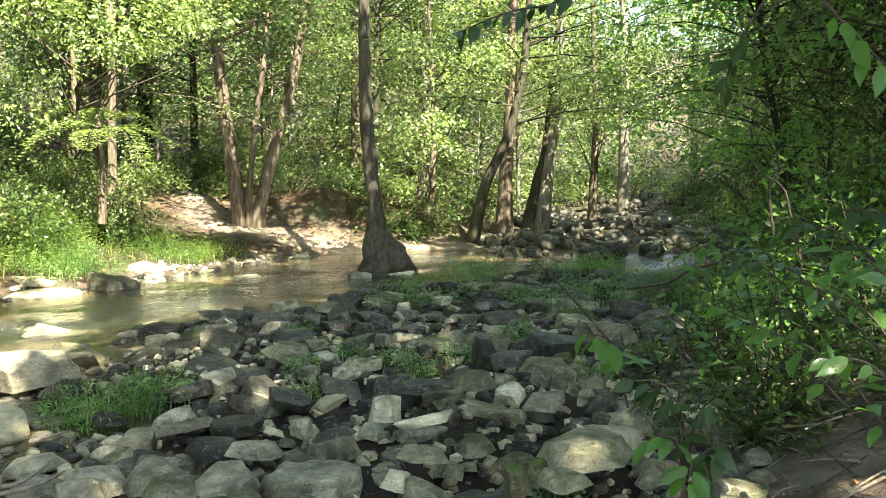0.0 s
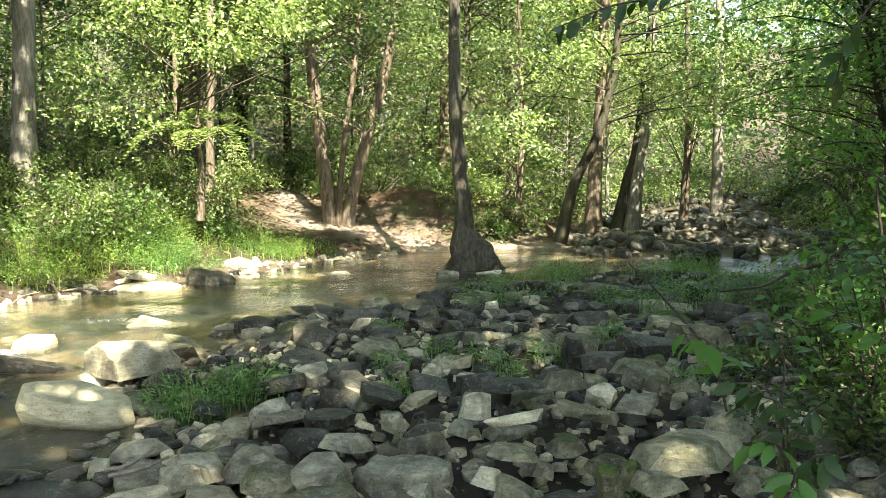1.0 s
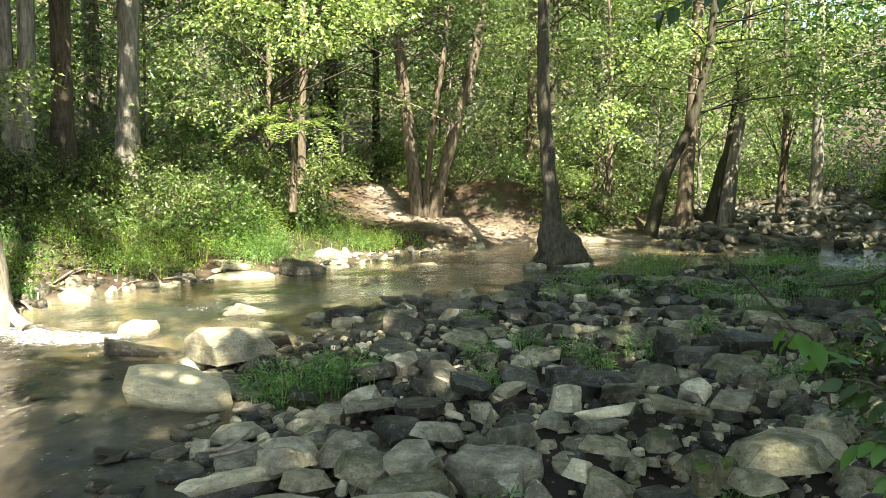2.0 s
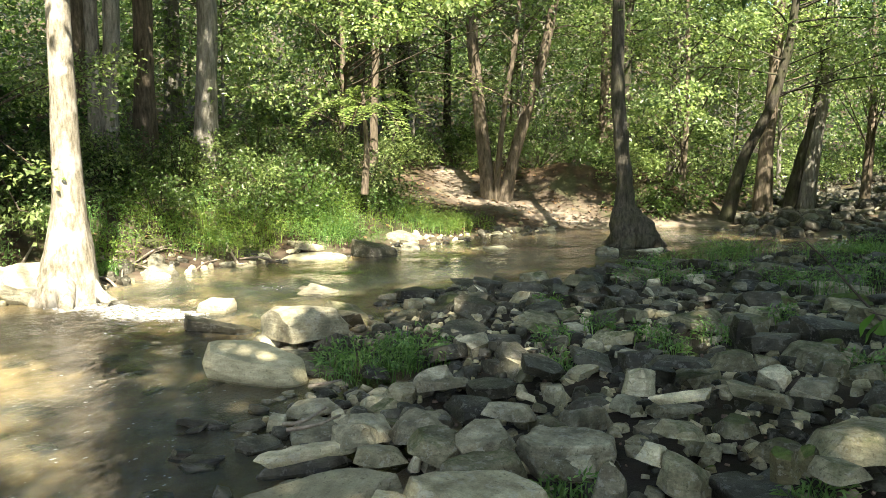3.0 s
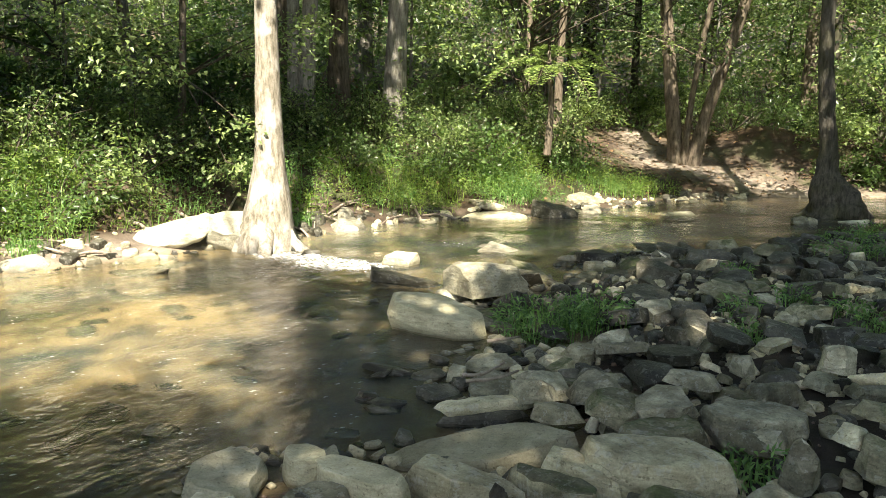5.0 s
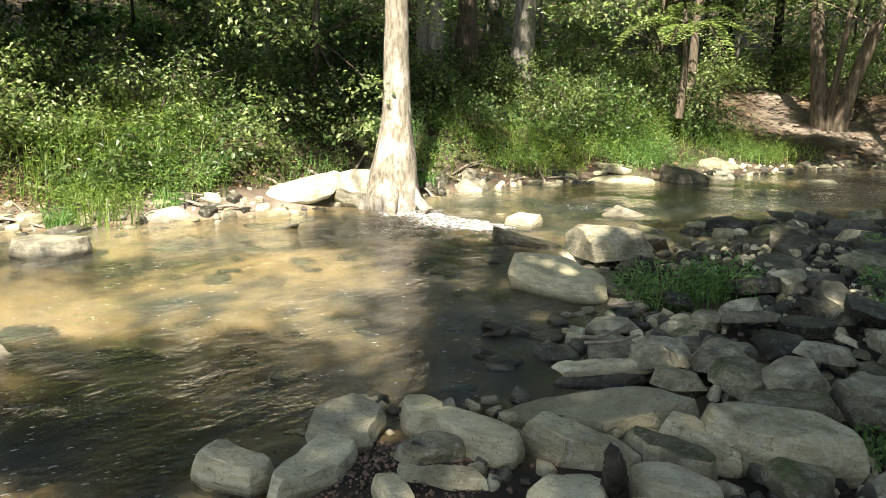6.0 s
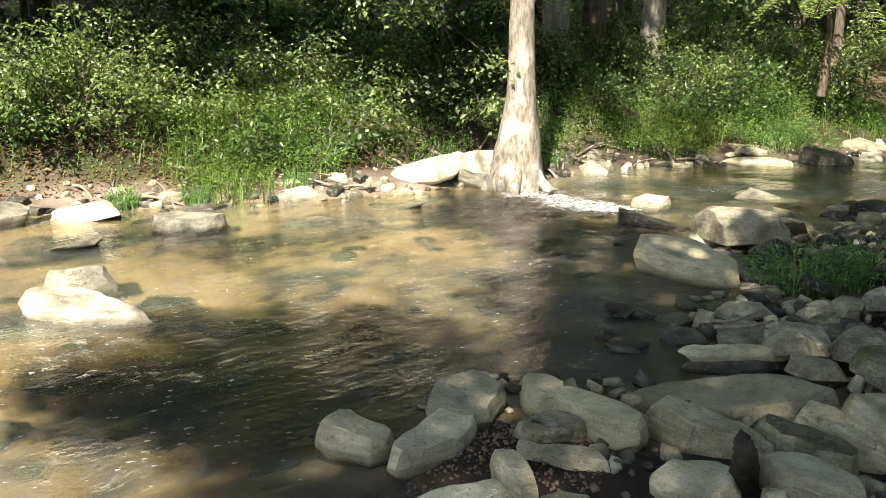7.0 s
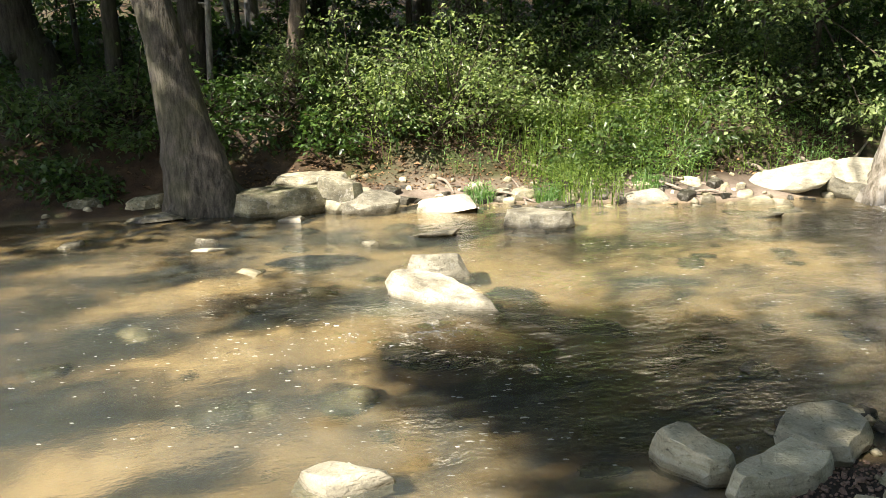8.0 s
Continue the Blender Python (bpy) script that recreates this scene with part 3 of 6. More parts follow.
def leaf_arrays(base, axis, normal, length, width, cup=0.25):
    """Kite leaves folded along the midrib: four points and two triangles each."""
    axis = unit(axis)
    side = unit(cross3(normal, axis))
    up = cross3(axis, side)
    L, W = length[:, None], width[:, None]
    mid = base + axis * L * 0.42
    v = np.stack([base, mid + side * W / 2 + up * W * cup, base + axis * L - up * L * 0.12, mid - side * W / 2 + up * W * cup], 1).reshape(-1, 3)
    i = np.arange(len(base))[:, None] * 4
    return v, np.concatenate([i + (0, 2, 1), i + (0, 3, 2)])


class Soup:
    """Gathers arrays of triangles into one mesh."""

    def __init__(self):
        self.v, self.t, self.n = [], [], 0

    def add(self, v, t):
        self.v.append(v)
        self.t.append(t + self.n)
        self.n += len(v)

    def mesh(self, name, material):
        return fast_mesh(name, np.concatenate(self.v), np.concatenate(self.t), material)


def tube(soup, path, radii, sides=10, rough=0.0, seed=0, lobes=None):
    """A tapered tube along a path."""
    path, radii = np.asarray(path, float), np.asarray(radii, float)
    tang = unit(np.gradient(path, axis=0))
    # the ring's frame is carried along the path, so that it never flips
    side = unit(cross3(tang[0], (1.0, 0, 0) if abs(tang[0, 2]) > 0.9 else (0, 0, 1.0)))
    rows = []
    for t in tang:
        side = unit(side - t * (side @ t))
        rows.append(side)
    a = np.array(rows)
    b = cross3(tang, a)
    th = np.linspace(0, 2 * math.pi, sides, endpoint=False)
    ring = np.cos(th)[None, :, None] * a[:, None] + np.sin(th)[None, :, None] * b[:, None]
    r = radii[:, None] * (1 + (rough * np.random.RandomState(seed).randn(len(path), sides) if rough else 0))
    if lobes is not None:
        r = r * (1 + np.asarray(lobes)[:, None] * (0.6 * np.cos(3 * th + seed) + 0.5 * np.cos(5 * th + 2.0 * seed))[None])
    v = (path[:, None] + ring * r[..., None]).reshape(-1, 3)
    m = len(path)
    i = (np.arange(m - 1)[:, None] * sides + np.arange(sides)[None]).ravel()
    j = (np.arange(m - 1)[:, None] * sides + (np.arange(sides)[None] + 1) % sides).ravel()
    t = np.concatenate([np.stack([i, j, j + sides], 1), np.stack([i, j + sides, i + sides], 1)])
    v = np.concatenate([v, path[-1:] + tang[-1:] * radii[-1]])
    last = (m - 1) * sides + np.arange(sides)
    t = np.concatenate([t, np.stack([last, (m - 1) * sides + (np.arange(sides) + 1) % sides, np.full(sides, len(v) - 1)], 1)])
    soup.add(v, t)


def bend(points, n):
    """A smooth line of n points through the given ones (Catmull-Rom)."""
    p = np.asarray(points, float)
    q = np.concatenate([2 * p[:1] - p[1:2], p, 2 * p[-1:] - p[-2:-1]])
    out = []
    for s in np.linspace(0, len(p) - 1 - 1e-6, n):
        k, f = int(s), s - int(s)
        a, b, c, d = q[k:k + 4]
        out.append(0.5 * (2 * b + (c - a) * f + (2 * a - 5 * b + 4 * c - d) * f * f + (3 * b - a - 3 * c + d) * f ** 3))
    return np.array(out)


def spray(soup, wood, rng, centre, out, radius, count, size, droop=0.25, thick=0.16, stem=None):
    """A flat leafy spray: leaves in a tilted disc round a twig that points outward."""
    out = unit(np.array(out, float))
    normal = unit(np.array([0, 0, 1.0]) - out * out[2] + 0.15 * rng.randn(3))
    side = cross3(normal, out)
    r = radius * np.sqrt(rng.rand(count))
    a = rng.rand(count) * 2 * math.pi
    u, w = r * np.cos(a) * 1.25, r * np.sin(a) * 0.85
    p = centre + u[:, None] * out + w[:, None] * side + (thick * radius * rng.randn(count) - droop * r * r / radius)[:, None] * normal
    axis = out * 0.6 + side * np.sign(w)[:, None] * 0.6 + 0.55 * rng.randn(count, 3) - (0, 0, 0.25)
    nrm = normal + 0.5 * rng.randn(count, 3)
    L = size * rng.uniform(0.6, 1.3, count)
    soup.add(*leaf_arrays(p, axis, nrm, L, L * rng.uniform(0.45, 0.7, count)))
    if wood is not None and stem is not None:
        tip = centre + out * radius
        mid = (stem + centre) / 2 + (0, 0, 0.08 * radius)
        thin = 0.004 + 0.008 * radius
        tube(wood, np.array([stem, mid, centre, tip]), np.array([2.2, 1.5, 0.9, 0.4]) * thin, 3)


def thing(name, x, y, z, label, category, group="", kind=""):
    e = new(name)
    e.location = (x, y, z)
    return tagged(e, label, category, group, kind)


def tree(name, path, radii, bark, leaf, label, crown, seed, flare=None, sides=12, roots=0, rough=0.03, group="", cap=0):
    """A tree: trunk along a path (metres in the world), with leafy sprays on limbs.
    crown: low, high (height over the foot), spread, sprays, leaves a spray, leaf size."""
    rng = np.random.RandomState(seed)
    foot = np.array(path[0], float)
    top = thing(name, *foot, label, "tree", group)
    line = bend([np.array(p, float) - foot for p in path], 4 * len(path))
    rad = np.interp(np.linspace(0, 1, len(line)), np.linspace(0, 1, len(radii)), radii)
    wood = Soup()
    lobes = 0.2 * np.clip(1 - line[:, 2] / (5 * radii[0]), 0, 1) ** 1.5 if roots else None
    tube(wood, line, rad, sides, rough, seed, lobes)
    for k in range(roots):
        a = 2 * math.pi * (k + 0.6 * rng.rand()) / roots
        d = np.array([math.cos(a), math.sin(a), 0])
        r0 = radii[0]
        root = Soup()
        tube(root, bend([d * r0 * 0.3 + (0, 0, r0 * 1.0), d * r0 * 0.9 + (0, 0, r0 * 0.3), d * r0 * 1.6 - (0, 0, 0.03), d * r0 * 2.4 - (0, 0, 0.16)], 7),
             [r0 * 0.3, r0 * 0.3, r0 * 0.24, r0 * 0.19, r0 * 0.15, r0 * 0.12, r0 * 0.07], 7, 0.06, seed + k)
        root_mesh = root.mesh("root", bark)
        root_mesh.shade_smooth()
        part("root", root_mesh, top)
    low, high, reach, sprays, leaves, size = crown
    green = Soup()
    twigs = Soup()
    for k in range(sprays):
        h = low + (high - low) * rng.rand() ** 0.8
        on = np.array([np.interp(h, line[:, 2], line[:, c]) for c in range(3)])
        on[2] = min(h - 0.3, line[-1, 2])
        a = rng.rand() * 2 * math.pi
        f = (h - low) / max(high - low, 0.1)
        far = reach * (0.35 + 0.65 * math.sqrt(rng.rand())) * (1.15 - 0.6 * f)
        out = np.array([math.cos(a), math.sin(a), 0.18 * rng.randn()])
        c = on + out * far + (0, 0, 0.35 * far)
        spray(green, twigs, rng, c, out, rng.uniform(0.45, 0.95) * min(1.0, 0.35 + reach / 3), int(leaves * rng.uniform(0.6, 1.4)), size, stem=on)
    # high sprays added to keep light off the woods beneath
    for k in range(cap):
        h, a = line[-1, 2] * rng.uniform(0.75, 1.05), rng.rand() * 2 * math.pi
        out = np.array([math.cos(a), math.sin(a), 0.1])
        spray(green, None, rng, line[-1] * (1, 1, 0) + out * 2.4 * rng.rand() + (0, 0, h), out, 1.1, 60, 0.32)
    trunk_mesh = wood.mesh("trunk", bark)
    trunk_mesh.shade_smooth()
    part("trunk", trunk_mesh, top)
    if sprays:
        if twigs.v:
            tagged(part("branchwork", twigs.mesh("branchwork", bark), top), kind="stuff")
        tagged(part("crown", green.mesh("crown", leaf), top), kind="stuff")
    return top


def bush(name, x, y, radius, tall, leaves, size, leaf, label, seed, category="shrub", group="", stems=5, lift=0.15):
    """A shrub: stems from one foot and leafy sprays all over an uneven mound."""
    rng = np.random.RandomState(seed)
    z = z_at(x, y) - 0.03
    top = thing(name, x, y, z, label, category, group)
    green, twigs = Soup(), Soup()
    n = max(6, int(leaves / 55))
    for k in range(n):
        a, f = rng.rand() * 2 * math.pi, math.sqrt(rng.rand())
        h = tall * (lift + (1 - lift) * rng.rand() * math.sqrt(max(0.05, 1 - 0.8 * f * f)))
        out = np.array([math.cos(a), math.sin(a), 0.15 + 0.25 * rng.randn()])
        c = np.array([math.cos(a) * f * radius, math.sin(a) * f * radius, h])
        stem = np.array([0.12 * rng.randn() * radius, 0.12 * rng.randn() * radius, 0.0]) if k < stems * 3 else c * (0.6, 0.6, 0.75)
        spray(green, twigs, rng, c, out, rng.uniform(0.18, 0.36) * (0.5 + 0.5 * radius), int(55 * rng.uniform(0.6, 1.4)), size, 0.35, 0.35, stem=stem)
    tagged(part("branchwork", twigs.mesh("branchwork", TWIG), top), kind="stuff")
    tagged(part("foliage", green.mesh("foliage", leaf), top), kind="stuff")
    return top


def blades(soup, rng, x, y, z, count, radius, tall, width=0.008, lean=0.5):
    """Grass blades: bent strips, four triangles each."""
    a, r = rng.rand(count) * 2 * math.pi, radius * np.sqrt(rng.rand(count))
    px, py = x + r * np.cos(a), y + r * np.sin(a)
    base = np.stack([px, py, (height(px, py) if z is None else np.full(count, z)) - 0.01], 1)
    b = rng.rand(count) * 2 * math.pi
    d = np.stack([np.cos(b), np.sin(b), 0 * b], 1)
    s = np.stack([-np.sin(b), np.cos(b), 0 * b], 1)
    L = (tall * rng.uniform(0.5, 1.2, count))[:, None]
    W = width * rng.uniform(0.6, 1.4, count)[:, None]
    k = lean * rng.uniform(0.3, 1.3, count)[:, None]
    mid = base + d * L * k * 0.3 + (0, 0, 1) * L * 0.6
    tip = base + d * L * k + (0, 0, 1) * L * (1 - 0.35 * k)
    v = np.stack([base - s * W, base + s * W, mid - s * W * 0.8, mid + s * W * 0.8, tip], 1).reshape(-1, 3)
    i = np.arange(count)[:, None] * 5
    soup.add(v, np.concatenate([i + (0, 1, 3), i + (0, 3, 2), i + (2, 3, 4)]))

# ---- trees that stand out ----
tree("sycamore", [(-6.36, 7.22, -0.05), (-6.33, 7.25, 0.35), (-6.31, 7.27, 0.95), (-6.31, 7.27, 1.7), (-6.32, 7.27, 3.1), (-6.4, 7.3, 6.0), (-6.3, 7.4, 10.0)],
     [0.38, 0.28, 0.175, 0.138, 0.12, 0.11, 0.08], BARK_WHITE, LEAF_BRIGHT, "pale sunlit sycamore with a flared foot on the far bank", (5.2, 10, 2.6, 26, 80, 0.14), 11, sides=18, roots=4)
tree("stump_tree", [(-0.95, 13.87, -0.1), (-0.97, 13.87, 0.15), (-1.07, 13.87, 0.42), (-1.12, 13.87, 0.68), (-1.12, 13.86, 1.07), (-1.2, 13.85, 1.75), (-1.26, 13.84, 2.6), (-1.27, 13.84, 4.4), (-1.2, 13.8, 9.0)],
     [0.43, 0.40, 0.31, 0.175, 0.12, 0.115, 0.105, 0.09, 0.06], BARK_DUSK, LEAF_FOREST, "dark tree with a swollen mossy foot standing in the water", (4.9, 9, 2.2, 24, 110, 0.095), 12, sides=18, roots=3, rough=0.07)
tree("twin_tree", [(-4.2, 17.5, 0.3), (-4.3, 17.47, 1.2), (-4.48, 17.41, 2.9), (-4.6, 17.38, 4.4), (-4.7, 17.3, 9)], [0.19, 0.15, 0.13, 0.12, 0.08], BARK_BROWN, LEAF_FOREST,
     "brown trunk of a twin tree on the sandy bank", (2.6, 9, 2.2, 30, 110, 0.095), 13, roots=4)
tree("twin_tree", [(-3.92, 17.5, 0.3), (-3.75, 17.6, 1.3), (-3.28, 17.67, 3.0), (-2.96, 17.73, 4.4), (-2.3, 17.8, 9)], [0.19, 0.13, 0.11, 0.10, 0.06], BARK_BROWN, LEAF_BRIGHT,
     "leaning brown trunk of a twin tree on the sandy bank", (2.3, 9, 2.0, 30, 110, 0.095), 14, roots=4)
tree("twin_tree", [(-4.08, 17.45, 0.3), (-4.02, 17.42, 1.2), (-3.86, 17.4, 2.6), (-3.6, 17.4, 4.4), (-3.4, 17.4, 8)], [0.1, 0.065, 0.055, 0.05, 0.03], BARK_BROWN, LEAF_FOREST,
     "thin stem between the twin trunks on the sandy bank", (2.8, 8, 1.4, 12, 110, 0.075), 22)
tree("leaning_tree", [(-9.05, 0.78, -0.1), (-9.05, 0.7, 0.45), (-9.05, 0.63, 0.9), (-9.06, 0.52, 1.5), (-9.07, 0.4, 2.1), (-9.1, -0.2, 4.5), (-9.2, -0.8, 9)], [0.43, 0.33, 0.26, 0.205, 0.185, 0.15, 0.09],
     BARK_DUSK, LEAF_FOREST, "grey-brown tree leaning over the dark water's edge", (3.0, 9, 2.4, 30, 110, 0.095), 15, sides=18, roots=5)
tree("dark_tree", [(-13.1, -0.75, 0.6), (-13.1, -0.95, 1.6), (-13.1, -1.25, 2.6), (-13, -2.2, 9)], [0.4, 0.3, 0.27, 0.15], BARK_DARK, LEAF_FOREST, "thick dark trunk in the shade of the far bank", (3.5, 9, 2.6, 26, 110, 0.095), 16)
tree("leaning_tree", [(0.57, 17.0, 0.2), (0.83, 16.98, 1.34), (1.24, 16.95, 2.24), (1.46, 16.94, 3.0), (1.63, 16.92, 4.1), (1.9, 16.9, 8)], [0.15, 0.105, 0.09, 0.085, 0.07, 0.05], BARK_DARK, LEAF_BRIGHT,
     "dark leaning trunk at the head of the pool", (2.6, 8, 2.2, 30, 110, 0.095), 17)
tree("bank_tree", [(1.36, 18.95, 0.2), (1.4, 18.95, 1.6), (1.5, 18.94, 3.2), (1.65, 18.9, 9)], [0.21, 0.15, 0.13, 0.1], BARK_BROWN, LEAF_BRIGHT, "brown trunk among pale rocks at the pool's head", (2.8, 9, 2.2, 28, 110, 0.095), 18, roots=3)
tree("bank_tree", [(2.3, 19.87, 0.1), (2.48, 19.85, 1.95), (2.64, 19.83, 3.4), (2.9, 19.8, 9)], [0.2, 0.14, 0.12, 0.07], BARK_GREY, LEAF_BRIGHT, "slim grey trunk at the pool's head", (2.8, 9, 2.2, 28, 110, 0.095), 19)
tree("bank_tree", [(1.94, 19.9, 0.1), (2.19, 19.88, 1.4), (2.45, 19.85, 2.6), (2.9, 19.8, 8)], [0.16, 0.11, 0.1, 0.05], BARK_DARK, LEAF_BRIGHT, "slim leaning dark trunk at the pool's head", (2.8, 8, 1.8, 20, 110, 0.095), 20)
tree("bank_tree", [(5.0, 23.47, 0.1), (5.0, 23.5, 2.5), (4.9, 23.5, 9)], [0.2, 0.14, 0.08], BARK_GREY, LEAF_BRIGHT, "straight grey trunk far up the creek", (2.4, 9, 2.2, 30, 110, 0.095), 21)

BACK = [(-10.25, 12.3, 0.17, -0.02), (-8.81, 10.91, 0.10, -0.03), (-8.71, 11.0, 0.12, 0.08), (-9.43, 12.95, 0.17, 0.01), (-13.49, 19.87, 0.2, 0.0), (-8.05, 12.67, 0.17, 0.05), (-6.22, 15.82, 0.07, 0.03),
        (-9.73, 21.94, 0.13, 0.01), (-9.1, 22.2, 0.14, 0.0), (-2.2, 21.86, 0.16, -0.02), (-0.5, 21.96, 0.14, 0.0)]
for n, (x, y, r, lean) in enumerate(BACK):
    z = z_at(x, y)
    rng = random.Random(n)
    tree("forest_tree", [(x, y, z - 0.1), (x + lean, y, z + 1.5), (x + 2 * lean + 0.03, y, z + 3.2), (x + 4 * lean, y, z + 10)], [r * 1.5, r * 1.05, r, r * 0.6],
         BARK_GREY if n % 3 else BARK_BROWN, LEAF_FOREST, "straight trunk in the woods of the far bank", (3.9, 10, 2.2, 24, 100, 0.095), 40 + n, group="woods", cap=8 if x < -7 or shore(x, y)[0] > 4.2 else 0)

# woods behind
rng = np.random.RandomState(5)


def clear_of(x, y):
    """Whether woods may grow here: not on the beach, the stony creek above the pool, or the open bar."""
    s, side = shore(x, y)
    if side == 2 and x < np.interp(y, RIGHT_BANK[:, 1], RIGHT_BANK[:, 0]) + 1.0:
        return False
    if abs(x + 3.6) < 2.0 and abs(y - 16.0) < 2.6:
        return False
    return not (15 < y < 30 and abs(x - 3.0 - (y - 16) * 0.22) < 2.6)


def scatter(count, near, far, low, high, gap, az0=-46, az1=112):
    spots, tries = [], 0
    while len(spots) < count and tries < 6000:
        tries += 1
        az, r = radians(rng.uniform(az0, az1)), math.sqrt(rng.uniform(near ** 2, far ** 2))
        x, y = -math.sin(az) * r, math.cos(az) * r
        s, side = shore(x, y)
        if low < s < high and clear_of(x, y) and min([math.hypot(x - a, y - b) for a, b in spots] + [9]) > gap:
            spots.append((x, y))
    return spots


LEAVES = [LEAF_FOREST, LEAF_BRIGHT, LEAF_FOREST, LEAF_BRIGHT]
BARKS = [BARK_GREY, BARK_BROWN, BARK_DARK]
for n, (x, y) in enumerate(scatter(74, 9, 27, 2.4, 9.5, 1.2)):
    if 20 < math.degrees(math.atan2(-x, y)) < 46 and math.hypot(x, y) < 21:
        continue
    z, r = z_at(x, y), rng.choice([0.02, 0.025, 0.035, 0.05, 0.09])
    lx, ly = 0.3 * rng.randn(2)
    tall = 6.5 + 22 * r
    tree("forest_tree", [(x, y, z - 0.1), (x + lx * 0.4, y + ly * 0.4, z + tall * 0.3), (x + lx, y + ly, z + tall)], [r * 1.35, r, r * 0.45], BARKS[n % 3], LEAVES[n % 4],
         "forest tree with layered sprays of green leaves", (1.1 + 1.6 * rng.rand(), 6.6, 1.7 + 4 * r, 52, 96 if x > -9 else 64, 0.08), 300 + n, sides=8, group="woods", cap=6 if x < -8.0 or shore(x, y)[0] > 4.2 else 0)
for n, (x, y) in enumerate(scatter(40, 17, 36, 8, 30, 2.0)):
    z, r = z_at(x, y), rng.choice([0.06, 0.09, 0.13, 0.18])
    lx, ly = 0.35 * rng.randn(2)
    tall = 9 + 20 * r
    tree("forest_tree", [(x, y, z - 0.1), (x + lx * 0.4, y + ly * 0.4, z + tall * 0.3), (x + lx, y + ly, z + tall)], [r * 1.35, r, r * 0.45], BARKS[n % 3], LEAVES[n % 4],
         "tall forest tree on the wooded slope", (0.8 + 1.2 * rng.rand(), 8.5, 2.3 + 3 * r, 46, 50, 0.175), 420 + n, sides=7, group="woods", cap=6)

# woods too far off to tell tree from tree
soup = Soup()
az, far = np.radians(rng.uniform(-34, 60, 1150)), rng.uniform(21, 37, 1150)
for k, (a, r) in enumerate(zip(az, far)):
    c = np.array([-math.sin(a) * r, math.cos(a) * r, 0])
    if clear_of(c[0], c[1]):
        c[2] = z_at(c[0], c[1]) + 6.5 * rng.rand() ** 1.4
        spray(soup, None, rng, c, (math.sin(a), -math.cos(a), 0.1), 1.0, 95, 0.15, thick=0.4)
tagged(new("distant_woods", soup.mesh("distant_woods", LEAF_BRIGHT)), "sunlit green leaves of the woods behind the pool", "woods", kind="stuff")
soup = Soup()
az, far = np.radians(rng.uniform(-50, 115, 900)), rng.uniform(36, 58, 900)
for a, r in zip(az, far):
    c = np.array([-math.sin(a) * r, math.cos(a) * r, 0])
    c[2] = z_at(c[0], c[1]) + 8 * rng.rand() ** 1.5 - 0.5
    spray(soup, None, rng, c, (math.sin(a), -math.cos(a), 0.2), 1.7, 42, 0.42, thick=0.4)
tagged(new("distant_woods", soup.mesh("distant_woods", LEAF_FOREST)), "dense green woods on the slope beyond the creek", "woods", kind="stuff")

# undergrowth of the far bank and the slope
for n, (x, y) in enumerate(scatter(78, 8, 24, 1.5, 5.5, 0.8)):
    bush("undergrowth", x, y, rng.uniform(0.55, 1.0), rng.uniform(0.5, 1.3), 1200, 0.064, LEAVES[(n * 7) % 4], "leafy green undergrowth on the wooded bank", 600 + n, group="undergrowth", lift=0.05)
for n, (x, y) in enumerate(scatter(60, 12, 34, 5.0, 20, 1.4)):
    bush("undergrowth", x, y, rng.uniform(0.8, 1.5), rng.uniform(0.5, 1.2), 600, 0.15, LEAVES[(n * 7 + 2) % 4], "leafy green undergrowth in the woods", 700 + n, group="undergrowth", lift=0.0)

# bushes coloured dark where the woods lie in shade
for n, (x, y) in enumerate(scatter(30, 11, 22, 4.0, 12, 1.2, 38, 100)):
    bush("undergrowth", x, y, rng.uniform(0.9, 1.5), rng.uniform(0.8, 1.6), 480, 0.16, LEAF_DEEP, "green undergrowth deep in the woods, with shade put into its colour", 760 + n, group="undergrowth", lift=0.0)

# behind the beach and at the far end of the creek
for n, (x, y, r, h) in enumerate([(-5.6, 19.2, 1.0, 1.2), (-4.2, 19.8, 1.1, 1.3), (-2.8, 19.4, 1.0, 1.1), (-1.6, 19.0, 0.8, 0.9), (-0.4, 18.6, 0.7, 0.7), (-5.0, 21.5, 1.4, 1.8), (-3.0, 22, 1.4, 1.9), (-1.0, 21.5, 1.3, 1.6), (0.4, 20.4, 0.9, 1.0), (-6.4, 17.6, 0.8, 1.3),
                                  (-1.2, 17.9, 0.5, 0.6), (4.6, 27.5, 1.2, 1.2), (6.2, 28.5, 1.4, 1.6), (7.6, 27.2, 1.3, 1.4), (5.4, 30.5, 1.6, 2.2), (3.6, 30, 1.5, 2.0), (8.6, 30, 1.8, 2.4), (2.6, 26.0, 1.0, 1.2), (7.4, 24.0, 1.0, 1.0)]):
    bush("undergrowth", x, y, r, h, 1100, 0.09, LEAVES[n % 4], "green undergrowth behind the pool", 1000 + n, group="undergrowth", lift=0.0)

# sunny shrubs on the far bank between the sycamore and the beach
for n in range(40):
    y = 8.2 + 6.4 * rng.rand()
    k = np.interp(y, [p[1] for p in FAR_BANK[9:]], [p[0] for p in FAR_BANK[9:]])
    x = k - rng.uniform(1.4, 4.2)
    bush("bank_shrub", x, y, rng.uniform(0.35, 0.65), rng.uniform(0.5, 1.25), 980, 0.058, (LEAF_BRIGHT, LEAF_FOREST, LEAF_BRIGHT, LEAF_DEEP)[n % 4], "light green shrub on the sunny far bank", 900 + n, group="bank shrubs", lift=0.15)
